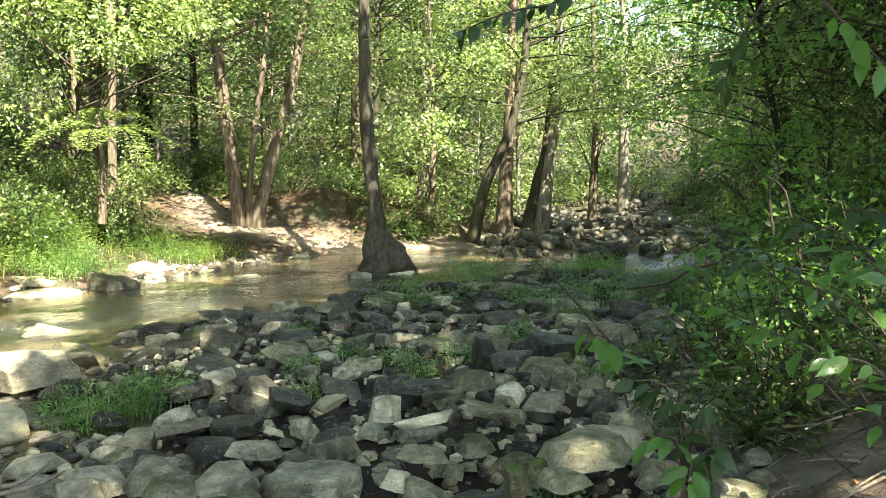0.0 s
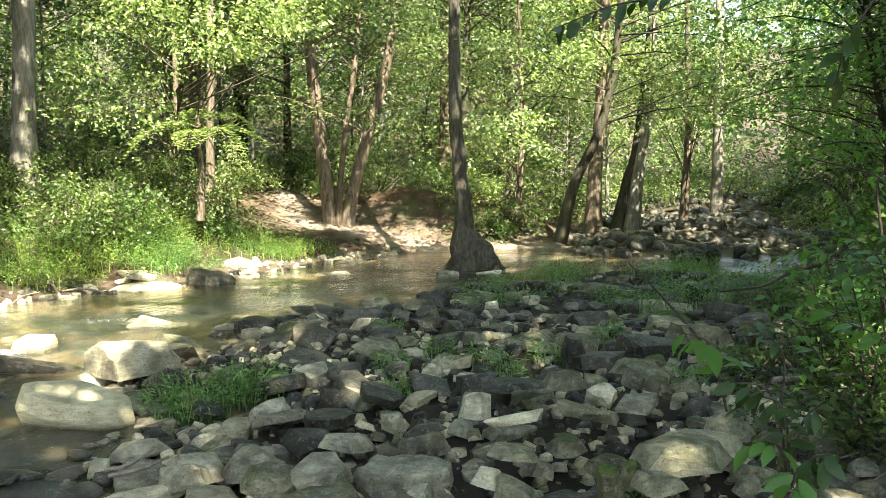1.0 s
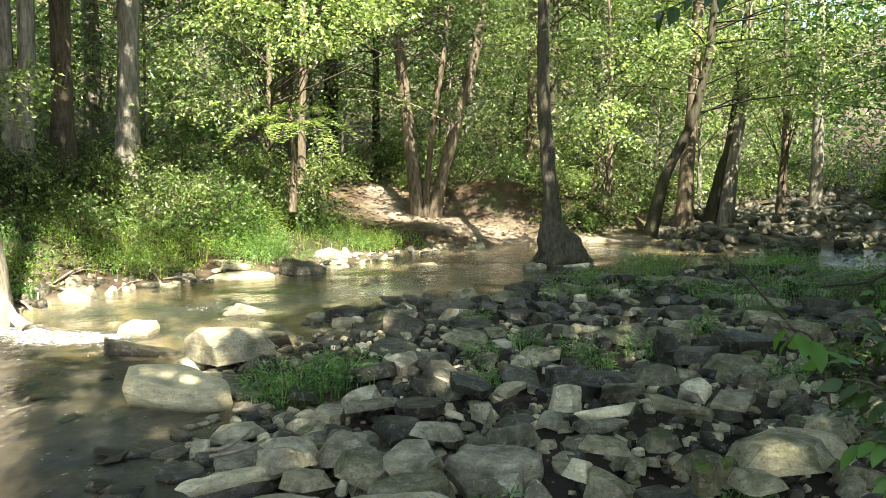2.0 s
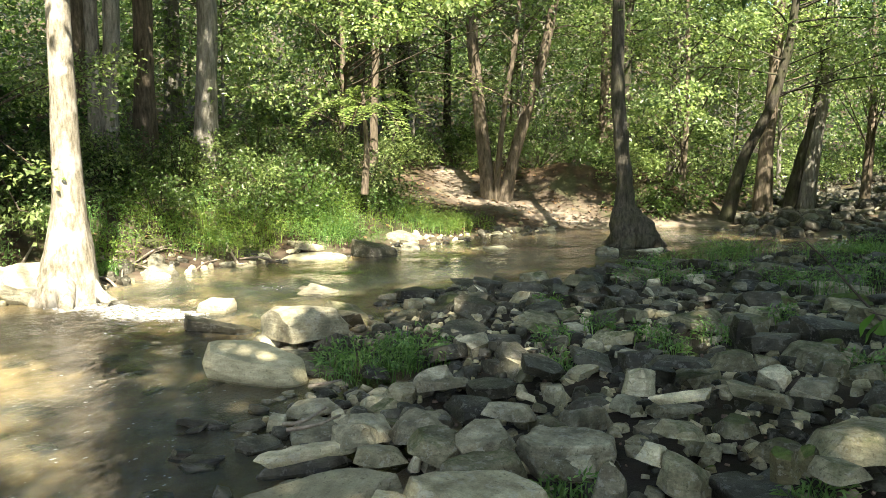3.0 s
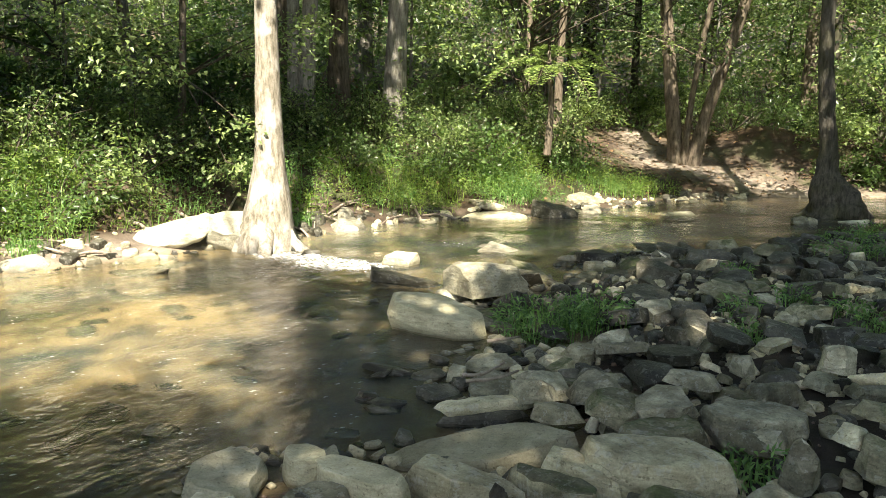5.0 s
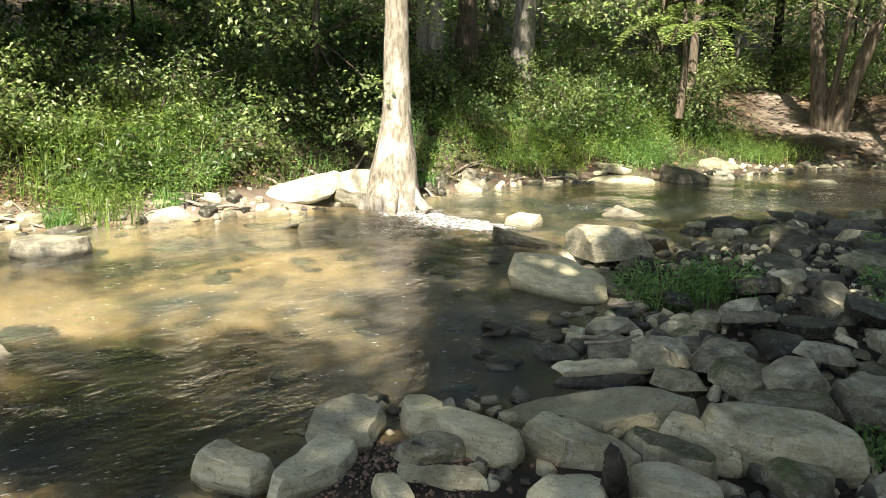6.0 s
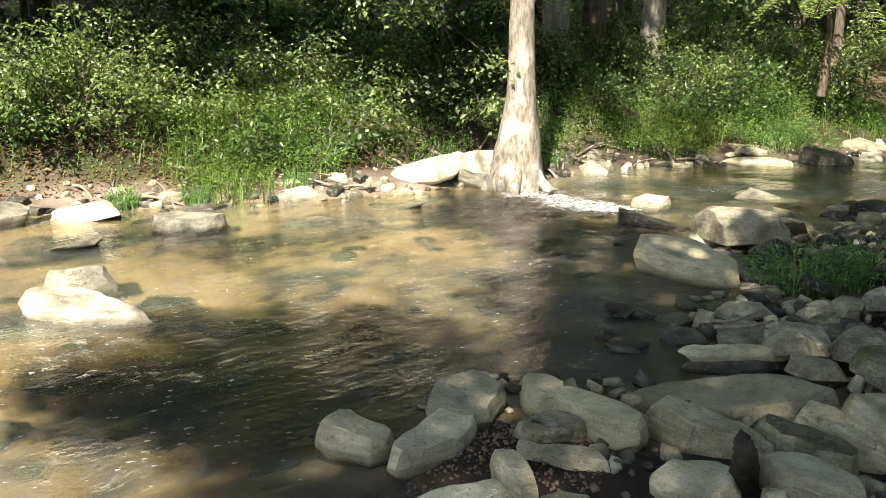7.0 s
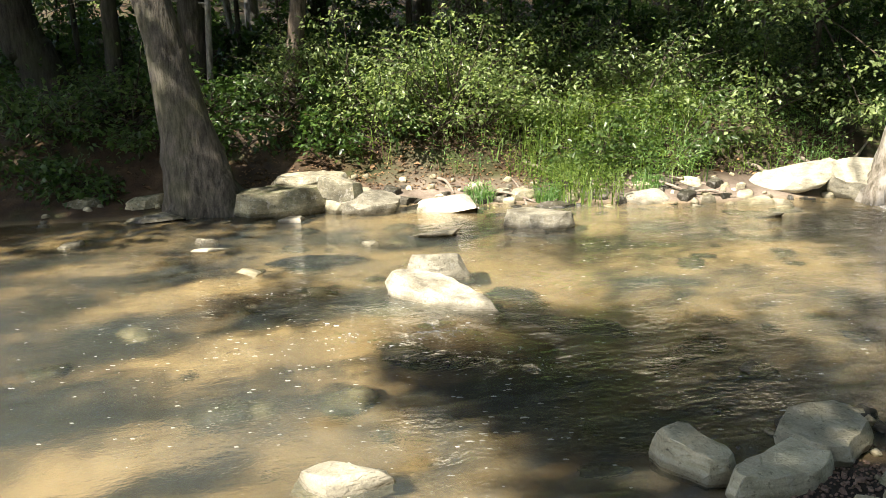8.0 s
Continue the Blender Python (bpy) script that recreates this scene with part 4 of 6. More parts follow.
# below y 6.3 most shrubs take the sunlit leaf colour
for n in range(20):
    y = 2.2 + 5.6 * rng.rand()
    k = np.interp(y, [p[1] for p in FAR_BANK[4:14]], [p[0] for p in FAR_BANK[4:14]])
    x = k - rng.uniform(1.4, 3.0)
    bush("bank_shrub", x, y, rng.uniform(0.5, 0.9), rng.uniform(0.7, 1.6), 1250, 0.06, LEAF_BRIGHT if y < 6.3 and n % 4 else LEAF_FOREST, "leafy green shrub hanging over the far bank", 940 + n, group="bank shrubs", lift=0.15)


for n, (x, y, r, tall) in enumerate(((-8.0, 5.6, 0.5, 0.5), (-8.4, 5.1, 0.5, 0.6), (-8.3, 6.1, 0.6, 0.8))):
    bush("bank_shrub", x, y, r, tall, 700, 0.07, LEAF_FOREST, "low leafy shrub on the edge of the far bank", 980 + n, group="bank shrubs", lift=0.05)


def frond_tree(x, y, z, tall, fronds, seed):
    """A slim tree with feathery fronds."""
    rng = np.random.RandomState(seed)
    top = thing("mimosa", x, y, z, "slim tree with feathery bright green fronds", "tree")
    wood, green = Soup(), Soup()
    tube(wood, bend([(0, 0, 0), (0.05, 0, tall * 0.5), (-0.05, 0.1, tall)], 8), np.linspace(0.07, 0.03, 8), 8)
    for k in range(fronds):
        a = 6.28 * (k + 0.5 * rng.rand()) / fronds
        d, w = np.array([math.cos(a), math.sin(a), 0]), np.array([-math.sin(a), math.cos(a), 0])
        L = rng.uniform(0.8, 1.25)
        start = np.array([0, 0, tall * rng.uniform(0.75, 1.0)])
        rib = bend([start, start + d * L * 0.45 + (0, 0, rng.uniform(0.0, 0.3)), start + d * L + (0, 0, rng.uniform(-0.55, -0.1))], 26)
        tube(wood, rib[::5], np.linspace(0.012, 0.004, 6), 3)
        for side in (-1, 1):
            for m in range(4, 26):
                q = 0.26 * math.sin(3.0 * m / 26 + 0.1)
                n = max(2, int(q / 0.03))
                s = np.linspace(0.1, 1, n)[:, None] * q
                p = rib[m] + side * w * s - np.array([0, 0, 1.0]) * s * s
                ax = np.tile(d * 0.6 + side * w * 0.5, (n, 1)) + 0.15 * rng.randn(n, 3)
                green.add(*leaf_arrays(p, ax, np.tile((0, 0, 1.0), (n, 1)) + 0.2 * rng.randn(n, 3), np.full(n, 0.075), np.full(n, 0.03)))
    tagged(part("stem", wood.mesh("stem", BARK_BROWN), top), kind="stuff")
    tagged(part("crown", green.mesh("crown", LEAF_BRIGHT), top), kind="stuff")


frond_tree(-5.25, 12.9, 0.85, 1.65, 8, 3)


def reach_tree(name, foot, tall, boxes, leaf, label, seed, size=0.09, r=0.09):
    """A tree whose limbs reach out to leafy sprays within the given boxes (middle, half size, sprays)."""
    rng = np.random.RandomState(seed)
    foot = np.array(foot, float)
    top = thing(name, *foot, label, "tree", "woods")
    wood, green, twigs = Soup(), Soup(), Soup()
    line = bend([(0, 0, -0.1), (0.08, 0.05, tall * 0.4), (-0.05, 0.1, tall)], 10)
    tube(wood, line, np.linspace(r * 1.3, r * 0.5, 10), 9, 0.03, seed)
    for mid, half, count in boxes:
        for k in range(count):
            c = np.array(mid) + np.array(half) * rng.uniform(-1, 1, 3) - foot
            low_on = max(0.6, c[2] - rng.uniform(0.2, 2.2))
            stem = np.array([np.interp(low_on, line[:, 2], line[:, j]) for j in range(3)])
            out = (c - stem) * (1, 1, 0) + (0, 0, 0.02)
            spray(green, twigs, rng, c, out, rng.uniform(0.35, 0.7), 90, size, stem=stem if k % 3 == 0 else None)
    trunk = wood.mesh("trunk", BARK_BROWN)
    trunk.shade_smooth()
    part("trunk", trunk, top)
    tagged(part("branchwork", twigs.mesh("branchwork", BARK_BROWN), top), kind="stuff")
    tagged(part("crown", green.mesh("crown", leaf), top), kind="stuff")


reach_tree("overhanging_tree", (-6.55, 14.9, 1.0), 6.5, [((-4.8, 12.6, 3.9), (1.5, 0.9, 0.45), 34), ((-3.2, 13.4, 4.2), (1.2, 0.9, 0.4), 16), ((-6.5, 12.6, 2.9), (0.7, 0.8, 0.5), 12)], LEAF_BRIGHT, "tree with pale green sprays reaching over the pool", 61, r=0.055)
reach_tree("overhanging_tree", (-0.3, 18.6, 0.6), 5.5, [((-0.5, 15.2, 2.3), (0.6, 0.8, 0.35), 14), ((0.3, 16.2, 3.6), (1.1, 0.9, 0.5), 18), ((-1.5, 16.8, 3.8), (0.8, 0.8, 0.6), 12)], LEAF_BRIGHT, "slim maple with pale layered sprays behind the pool", 62, r=0.06)
reach_tree("overhanging_tree", (3.6, 20.5, 0.4), 6.0, [((3.3, 18.4, 3.2), (1.1, 1.0, 0.6), 26), ((2.0, 18.6, 3.9), (1.0, 0.8, 0.5), 14)], LEAF_BRIGHT, "sunlit tree with yellow-green leaves at the head of the pool", 63)
reach_tree("overhanging_tree", (10.2, 26.5, 1.5), 8.0, [((6.2, 26, 5.4), (2.2, 1.2, 1.4), 44), ((3.8, 27, 5.8), (1.4, 1.2, 1.2), 20)], LEAF_FOREST, "tree whose limbs close the gap over the creek", 65, size=0.15, r=0.14)
reach_tree("overhanging_tree", (-9.6, 9.2, 1.4), 6.0, [((-7.6, 8.9, 2.55), (0.5, 0.5, 0.35), 10), ((-7.9, 6.7, 2.35), (0.6, 0.35, 0.35), 8), ((-8.8, 7.2, 2.3), (0.7, 0.5, 0.4), 9), ((-7.1, 7.6, 1.2), (0.35, 0.3, 0.3), 5)], LEAF_BRIGHT, "young tree with bright green leaves by the sycamore", 64, size=0.07, r=0.05)

# dark-coloured plants put where the bank lies in shade
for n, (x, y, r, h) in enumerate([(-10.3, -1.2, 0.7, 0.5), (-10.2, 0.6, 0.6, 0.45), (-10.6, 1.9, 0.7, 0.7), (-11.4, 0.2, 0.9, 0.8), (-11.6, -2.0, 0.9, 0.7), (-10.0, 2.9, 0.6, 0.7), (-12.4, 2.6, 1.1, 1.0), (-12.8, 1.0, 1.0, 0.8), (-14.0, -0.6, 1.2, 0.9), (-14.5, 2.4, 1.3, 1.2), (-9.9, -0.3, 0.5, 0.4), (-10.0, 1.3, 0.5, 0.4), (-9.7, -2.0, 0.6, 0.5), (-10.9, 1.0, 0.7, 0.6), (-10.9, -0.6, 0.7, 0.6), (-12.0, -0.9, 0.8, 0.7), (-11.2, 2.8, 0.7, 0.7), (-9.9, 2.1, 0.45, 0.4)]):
    bush("fern_clump", x, y, r, h, 800, 0.08, LEAF_DEEP, "low green plants on the far bank, with shade put into their colour", 1060 + n, group="undergrowth", lift=0.0)

# ---- shade ----
# tall near-bank trees, unseen behind and above the camera, added to shade the bar
def over(x, y, high):
    """The place at that height from which the sun's shadow falls on (x, y)."""
    return np.array([x, y, 0.2]) + np.array(SUN) * (high / SUN.z)


SHADE_EDGE = np.array([(-0.8, -3), (-1.7, 0.5), (-2.9, 1.3), (-3.6, 2.0), (-3.3, 2.9), (-3.4, 4.0), (-3.0, 5.0), (-3.3, 7.0), (-2.4, 9.4), (-1.5, 11.2), (-1.9, 13.0), (-1.0, 15)])
shade_rng = np.random.RandomState(3)
for n, (tx, ty, y0, y1) in enumerate([(2.6, -4.2, -3, 3.2), (4.2, -1.5, 3.2, 8.0), (5.8, 2.0, 8.0, 14.5)]):
    foot = np.array([tx, ty, z_at(tx, ty) - 0.1])
    top = thing("unseen_shade_tree", *foot, "tall unseen tree added on the near bank to shade the stones", "tree", "near bank trees")
    wood, green, twigs = Soup(), Soup(), Soup()
    line = bend([(0, 0, 0), (0.1, 0.2, 4), (0.0, 0.5, 9), (0.2, 0.8, 13)], 14)
    tube(wood, line, np.linspace(0.26, 0.08, 14), 10, 0.03, n)
    for k in range((96, 124, 190)[n]):
        y = shade_rng.uniform(y0, y1)
        edge = np.interp(y, SHADE_EDGE[:, 1], SHADE_EDGE[:, 0])
        x = edge + 0.35 + 0.6 * math.sin(2.1 * y) + 8.5 * shade_rng.rand() ** 1.3
        if math.hypot(x + 2.8, y - 3.75) < 0.6:
            continue
        c = over(x, y, shade_rng.uniform(7.5, 11)) - foot
        stem = np.array([np.interp(c[2] - 1, line[:, 2], line[:, j]) for j in range(3)])
        spray(green, twigs, shade_rng, c, c - stem + (0, 0, 0.1), 0.62, 75, 0.26, stem=stem)
    part("trunk", wood.mesh("trunk", BARK_GREY), top)
    tagged(part("branchwork", twigs.mesh("branchwork", BARK_GREY), top), kind="stuff")
    tagged(part("crown", green.mesh("crown", LEAF_FOREST), top), kind="stuff")


# forest trees whose crowns, above the view, are added to darken the bank
for n, (tx, ty, x0, x1, y0, y1) in enumerate([(-10.5, -3.5, -16, -8.2, -5, 2.0), (-12.0, 1.0, -17, -9.6, 2.2, 7.0), (-11.0, 4.5, -15, -8.6, 8.2, 12.5)]):
    foot = np.array([tx, ty, z_at(tx, ty) - 0.1])
    top = thing("forest_tree", *foot, "tall forest tree whose crown darkens the far bank", "tree", "woods")
    wood, green, twigs = Soup(), Soup(), Soup()
    line = bend([(0, 0, 0), (0.1, 0.1, 4), (0.0, 0.2, 9), (0.2, 0.3, 13)], 14)
    tube(wood, line, np.linspace(0.2, 0.08, 14), 10, 0.03, n)
    for k in range(250):
        x, y = shade_rng.uniform(x0, x1), shade_rng.uniform(y0, y1)
        if shore(x, y)[0] < (-1.5 if y < 1.2 else 4.2 if y < 5.7 else 3.2 if y < 6.8 else 1.6):
            continue
        c = over(x, y, shade_rng.uniform(6.0, 11)) - foot
        stem = np.array([np.interp(c[2] - 1, line[:, 2], line[:, j]) for j in range(3)])
        spray(green, twigs, shade_rng, c, c - stem + (0, 0, 0.1), 0.6, 75, 0.25, stem=stem)
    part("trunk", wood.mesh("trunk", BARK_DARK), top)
    tagged(part("branchwork", twigs.mesh("branchwork", BARK_DARK), top), kind="stuff")
    tagged(part("crown", green.mesh("crown", LEAF_FOREST), top), kind="stuff")

# a roof of unseen crowns added over the far woods; trunks stand deeper in
for n, (tx, ty, x0, x1, y0, y1, count) in enumerate([(-14.0, 17.0, -17, -8.6, 12.0, 19.5, 230), (-8.5, 24.0, -12, -6, 20.5, 26, 90), (-16.5, 9.0, -20, -12.5, 4, 14, 200), (-17.0, -1.5, -20, -12, -8, 4, 160)]):
    foot = np.array([tx, ty, z_at(tx, ty) - 0.1])
    top = thing("forest_tree", *foot, "tall forest tree whose crown roofs the dark woods", "tree", "woods")
    wood, green, twigs = Soup(), Soup(), Soup()
    line = bend([(0, 0, 0), (0.1, 0.1, 4), (0.0, 0.2, 9), (0.2, 0.3, 13)], 14)
    tube(wood, line, np.linspace(0.24, 0.08, 14), 10, 0.03, n)
    for k in range(count):
        x, y = shade_rng.uniform(x0, x1), shade_rng.uniform(y0, y1)
        c = over(x, y, shade_rng.uniform(8.5, 12)) if k % 3 else np.array([x, y, 1.6 + 0.24 * math.hypot(x, y) + shade_rng.uniform(3.2, 5.5)])
        c = c - foot
        stem = np.array([np.interp(c[2] - 1, line[:, 2], line[:, j]) for j in range(3)])
        spray(green, twigs, shade_rng, c, c - stem + (0, 0, 0.1), 0.95, 80, 0.3, stem=stem)
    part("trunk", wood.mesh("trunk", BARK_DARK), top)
    tagged(part("branchwork", twigs.mesh("branchwork", BARK_DARK), top), kind="stuff")
    tagged(part("crown", green.mesh("crown", LEAF_FOREST), top), kind="stuff")

# unseen loose limbs added to dapple the water and shade beach and bank
dapple = thing("unseen_shade_tree", 4.6, -6.5, z_at(4.6, -6.5) - 0.1, "tall unseen tree added on the near bank to dapple the water", "tree", "near bank trees")
wood, green, twigs = Soup(), Soup(), Soup()
line = bend([(0, 0, 0), (-0.1, 0.2, 5), (-0.4, 0.5, 10), (-0.6, 0.8, 14)], 14)
tube(wood, line, np.linspace(0.28, 0.08, 14), 10, 0.03, 8)
for x, y, rx, ry, count in ((-3.0, 1.9, 0.75, 0.6, 16), (-3.7, 1.6, 0.6, 0.6, 14), (-3.5, 2.7, 0.5, 0.5, 9), (-3.0, 3.7, 0.5, 0.4, 6), (-1.6, 2.6, 0.9, 0.7, 12), (-9.6, 8.8, 0.7, 1.0, 12), (-4.6, 5.5, 1.1, 0.4, 20), (-5.3, 6.1, 0.9, 0.25, 8), (-4.3, 9.7, 0.9, 0.6, 14), (-6.6, 3.0, 0.6, 0.3, 2), (-6.0, 0.6, 0.8, 0.3, 3),
                            (-3.6, 11.2, 1.0, 0.8, 18), (-2.6, 13.6, 1.0, 0.9, 18), (-3.2, 15.9, 1.5, 0.8, 34), (0.8, 17.3, 0.8, 0.8, 16), (1.7, 19.6, 1.0, 1.0, 14), (-4.2, 18.3, 0.8, 0.5, 12), (-2.7, 18.9, 1.0, 0.6, 12), (-0.9, 14.3, 0.5, 0.5, 12), (-5.9, 10.6, 0.8, 0.6, 4), (-6.9, 10.6, 0.8, 0.8, 4), (-7.6, 8.6, 0.6, 0.6, 4)):
    for k in range(count):
        c = over(x + rx * shade_rng.uniform(-1, 1), y + ry * shade_rng.uniform(-1, 1), shade_rng.uniform(8, 12)) - np.array(dapple.location)
        stem = np.array([np.interp(c[2] - 1, line[:, 2], line[:, j]) for j in range(3)])
        spray(green, twigs, shade_rng, c, c - stem + (0, 0, 0.1), 0.42, 44, 0.22, stem=stem)
part("trunk", wood.mesh("trunk", BARK_GREY), dapple)
tagged(part("branchwork", twigs.mesh("branchwork", BARK_GREY), dapple), kind="stuff")
tagged(part("crown", green.mesh("crown", LEAF_FOREST), dapple), kind="stuff")

# woods added unseen behind the camera, which close the view of the sky
soup = Soup()
back_rng = np.random.RandomState(4)
for k in range(560):
    a, r = radians(back_rng.uniform(118, 318)), back_rng.uniform(9, 16)
    c = np.array([-math.sin(a) * r, math.cos(a) * r, 0])
    c[2] = max(z_at(c[0], c[1]), 0.0) + 8 * back_rng.rand() ** 1.2
    if shore(c[0], c[1])[0] > 0.5 and c[2] < 2.2 + 0.45 * r:
        spray(soup, None, back_rng, c, (math.sin(a), -math.cos(a), 0.2), 1.1, 30, 0.36, thick=0.4)
tagged(new("woods_behind", soup.mesh("woods_behind", LEAF_FOREST)), "unseen green woods added along the near side of the creek", "woods", kind="stuff")

# ---- the near bank's shrubs and small trees ----
for n, (x, y, r, h, c) in enumerate([(2.9, 6.0, 0.7, 0.9, 900), (3.6, 7.4, 1.0, 1.5, 1800), (3.9, 9.2, 1.1, 1.8, 1800), (4.9, 10.8, 1.2, 2.0, 1700), (5.0, 8.6, 1.2, 2.6, 2000), (5.8, 12.6, 1.3, 2.2, 1500), (4.3, 6.6, 0.9, 2.0, 1500),
                                   (7.4, 14.5, 1.5, 2.4, 1300), (2.5, 7.2, 0.5, 0.5, 500), (3.0, 10.2, 0.6, 0.6, 500)]):
    bush("thicket", x, y, r, h, c, 0.075, LEAF_FRESH if n % 2 else LEAF_FOREST, "dense dark green shrub on the shaded near bank", 800 + n, group="near bank shrubs", lift=0.05)
for n, (x, y, r, low) in enumerate([(4.6, 7.6, 0.05, 0.9), (5.6, 9.8, 0.07, 0.8), (6.6, 12.2, 0.09, 0.9), (5.2, 12.6, 0.06, 1.3), (7.6, 10.0, 0.12, 1.0), (8.4, 14.5, 0.13, 1.2), (7.2, 17.0, 0.12, 1.3), (9.5, 18.5, 0.15, 1.4), (4.0, 5.6, 0.04, 1.6)]):
    z = z_at(x, y)
    tree("sapling", [(x, y, z - 0.1), (x - 0.15, y + 0.1, z + 1.8), (x - 0.5, y + 0.2, z + 4), (x - 0.7, y + 0.1, z + 7.5)], [r * 1.3, r, r * 0.8, r * 0.4], BARK_DARK, LEAF_FRESH if n % 3 == 0 else LEAF_FOREST,
         "small dark-stemmed tree leaning over the creek", (low, 6.5, 1.8, 62, 62, 0.10), 830 + n, sides=8, group="near bank trees", cap=6)

# ---- stones ----
# the slabs that lean against the sycamore, whitened as if by full sun
for k, (x, y, z, long, wide, thick, yaw, rx, ry) in enumerate(((-7.1, 6.62, 0.25, 1.0, 0.52, 0.13, 41, 20, -13), (-6.58, 6.98, 0.3, 0.66, 0.52, 0.36, 36, 34, 6), (-7.5, 6.12, 0.07, 0.7, 0.36, 0.12, 50, 6, -4))):
    worn_slab("white", x, y, z, long, wide, thick, yaw, 0, 1.2, 40 + k).matrix_basis = pose(x, y, z, rx, ry, yaw)
worn_slab("shelf", -2.25, 2.02, 0.10, 0.62, 0.24, 0.14, 112, -3, 0.85, 0)
worn_slab("shelf", -2.42, 2.36, 0.11, 0.46, 0.36, 0.13, 122, -2, 0.9, 1)
worn_slab("smooth", -2.22, 2.6, 0.13, 0.32, 0.17, 0.17, -38, 0, 1.1, 2)
worn_slab("smooth", -1.92, 2.54, 0.14, 0.48, 0.2, 0.2, -14, 0, 1.1, 52)
worn_slab("tan", -1.97, 2.34, 0.12, 0.28, 0.18, 0.13, 58, 0, 0.9, 3)
worn_slab("tan", -1.78, 2.20, 0.10, 0.42, 0.15, 0.15, 25, 0, 1.0, 4)
worn_slab("tan", -1.79, 1.93, 0.15, 0.22, 0.10, 0.20, -13, -8, 0.8, 5)
worn_slab("shelf", -1.88, 1.73, 0.08, 0.41, 0.19, 0.13, 56, 3, 1.1, 6)
worn_slab("moss", -1.60, 1.97, 0.07, 0.18, 0.2, 0.15, 41, 0, 1.0, 7)
worn_slab("smooth", -1.70, 3.16, 0.07, 0.92, 0.37, 0.22, 35, 7, 1.15, 8)
worn_slab("tan", -1.52, 2.72, 0.14, 0.58, 0.2, 0.22, 4, -3, 0.9, 9)
worn_slab("moss", -1.19, 2.81, 0.16, 0.43, 0.15, 0.22, -18, -2, 1.1, 10)
worn_slab("tan", -1.15, 2.97, 0.18, 0.41, 0.16, 0.18, -17, -4, 0.9, 11)
worn_slab("tan", -0.86, 3.1, 0.24, 0.58, 0.36, 0.22, 12, -2, 0.95, 12)
worn_slab("shelf", -1.34, 2.32, 0.13, 0.33, 0.26, 0.16, 66, 0, 1.1, 13)
worn_slab("shelf", -1.07, 2.57, 0.15, 0.38, 0.19, 0.20, -4, -4, 1.0, 14)
worn_slab("tan", -1.87, 3.62, 0.10, 0.56, 0.12, 0.06, 44, 0, 1.0, 15)
worn_slab("dark", -1.85, 3.60, 0.05, 0.5, 0.12, 0.08, 42, 0, 1.0, 16)
worn_slab("grey", -0.60, 3.81, 0.22, 0.52, 0.36, 0.16, 24, 0, 1.0, 17)
worn_slab("moss", -0.94, 3.47, 0.21, 0.39, 0.28, 0.20, 35, 3, 0.8, 18)
worn_slab("shelf", -2.46, 1.79, 0.12, 0.36, 0.17, 0.2, 14, -8, 0.8, 19)
worn_slab("smooth", -2.93, 5.08, 0.17, 0.88, 0.46, 0.26, -12, -7, 0.8, 20)
rock("dark", -4.02, 6.4, -0.05, 0.74, 0.42, 0.13, 22)
rock("grey", -3.02, 6.0, 0.09, 0.74, 0.52, 0.24, 10, (4, -3), 2)
rock("grey", -3.3, 5.95, -0.05, 0.3, 0.3, 0.17, 40)
rock("dark", -2.60, 5.72, -0.08, 0.32, 0.39, 0.27, 24)
rock("grey", -3.05, 5.70, -0.02, 0.48, 0.46, 0.07, 27)
rock("grey", -4.5, 7.1, -0.07, 0.4, 0.3, 0.2, 32)
rock("dark", -3.82, 5.54, -0.02, 0.14, 0.17, 0.04, 34)
rock("pale", -3.9, 8.39, -0.06, 0.66, 0.36, 0.1, 20)
rock("grey", -3.12, 8.20, -0.04, 0.23, 0.18, 0.10, 20)
rock("tan", -2.69, 7.77, -0.03, 0.23, 0.17, 0.14, 18)
rock("grey", -2.21, 4.44, -0.00, 0.36, 0.35, 0.09, 25)
rock("tan", -1.75, 4.64, 0.06, 0.21, 0.25, 0.11, 20)
rock("grey", -1.47, 4.07, 0.07, 0.23, 0.27, 0.13, 19)
rock("dark", -1.35, 4.08, 0.08, 0.20, 0.24, 0.12, 17)
rock("grey", -1.72, 4.05, 0.05, 0.32, 0.32, 0.09, 22)
rock("grey", -2.01, 4.01, -0.01, 0.28, 0.33, 0.10, 26)
rock("grey", -2.29, 4.10, -0.02, 0.12, 0.15, 0.11, 28)
rock("grey", -2.47, 4.10, -0.02, 0.24, 0.20, 0.06, 30)
rock("dark", -2.24, 3.83, -0.02, 0.28, 0.21, 0.06, 29)
rock("dark", -2.71, 4.06, -0.02, 0.36, 0.18, 0.05, 33)
rock("dark", -2.41, 3.55, -0.01, 0.22, 0.12, 0.04, 33)
rock("dark", -2.56, 3.60, -0.01, 0.13, 0.13, 0.04, 34)
rock("tan", -1.49, 3.64, 0.07, 0.27, 0.25, 0.08, 21)
rock("grey", -1.30, 3.58, 0.07, 0.06, 0.07, 0.08, 19)
rock("grey", -1.24, 3.61, 0.06, 0.08, 0.09, 0.10, 18)
rock("grey", -0.98, 3.71, 0.17, 0.30, 0.31, 0.09, 13)
rock("dark", -1.22, 4.32, 0.12, 0.31, 0.30, 0.08, 15)
rock("grey", -1.49, 4.74, 0.12, 0.32, 0.29, 0.07, 16)
rock("dark", -1.79, 5.71, 0.04, 0.39, 0.47, 0.11, 17)
rock("dark", -1.19, 4.74, 0.12, 0.31, 0.35, 0.09, 13)
rock("grey", -0.97, 4.18, 0.17, 0.30, 0.29, 0.08, 12)
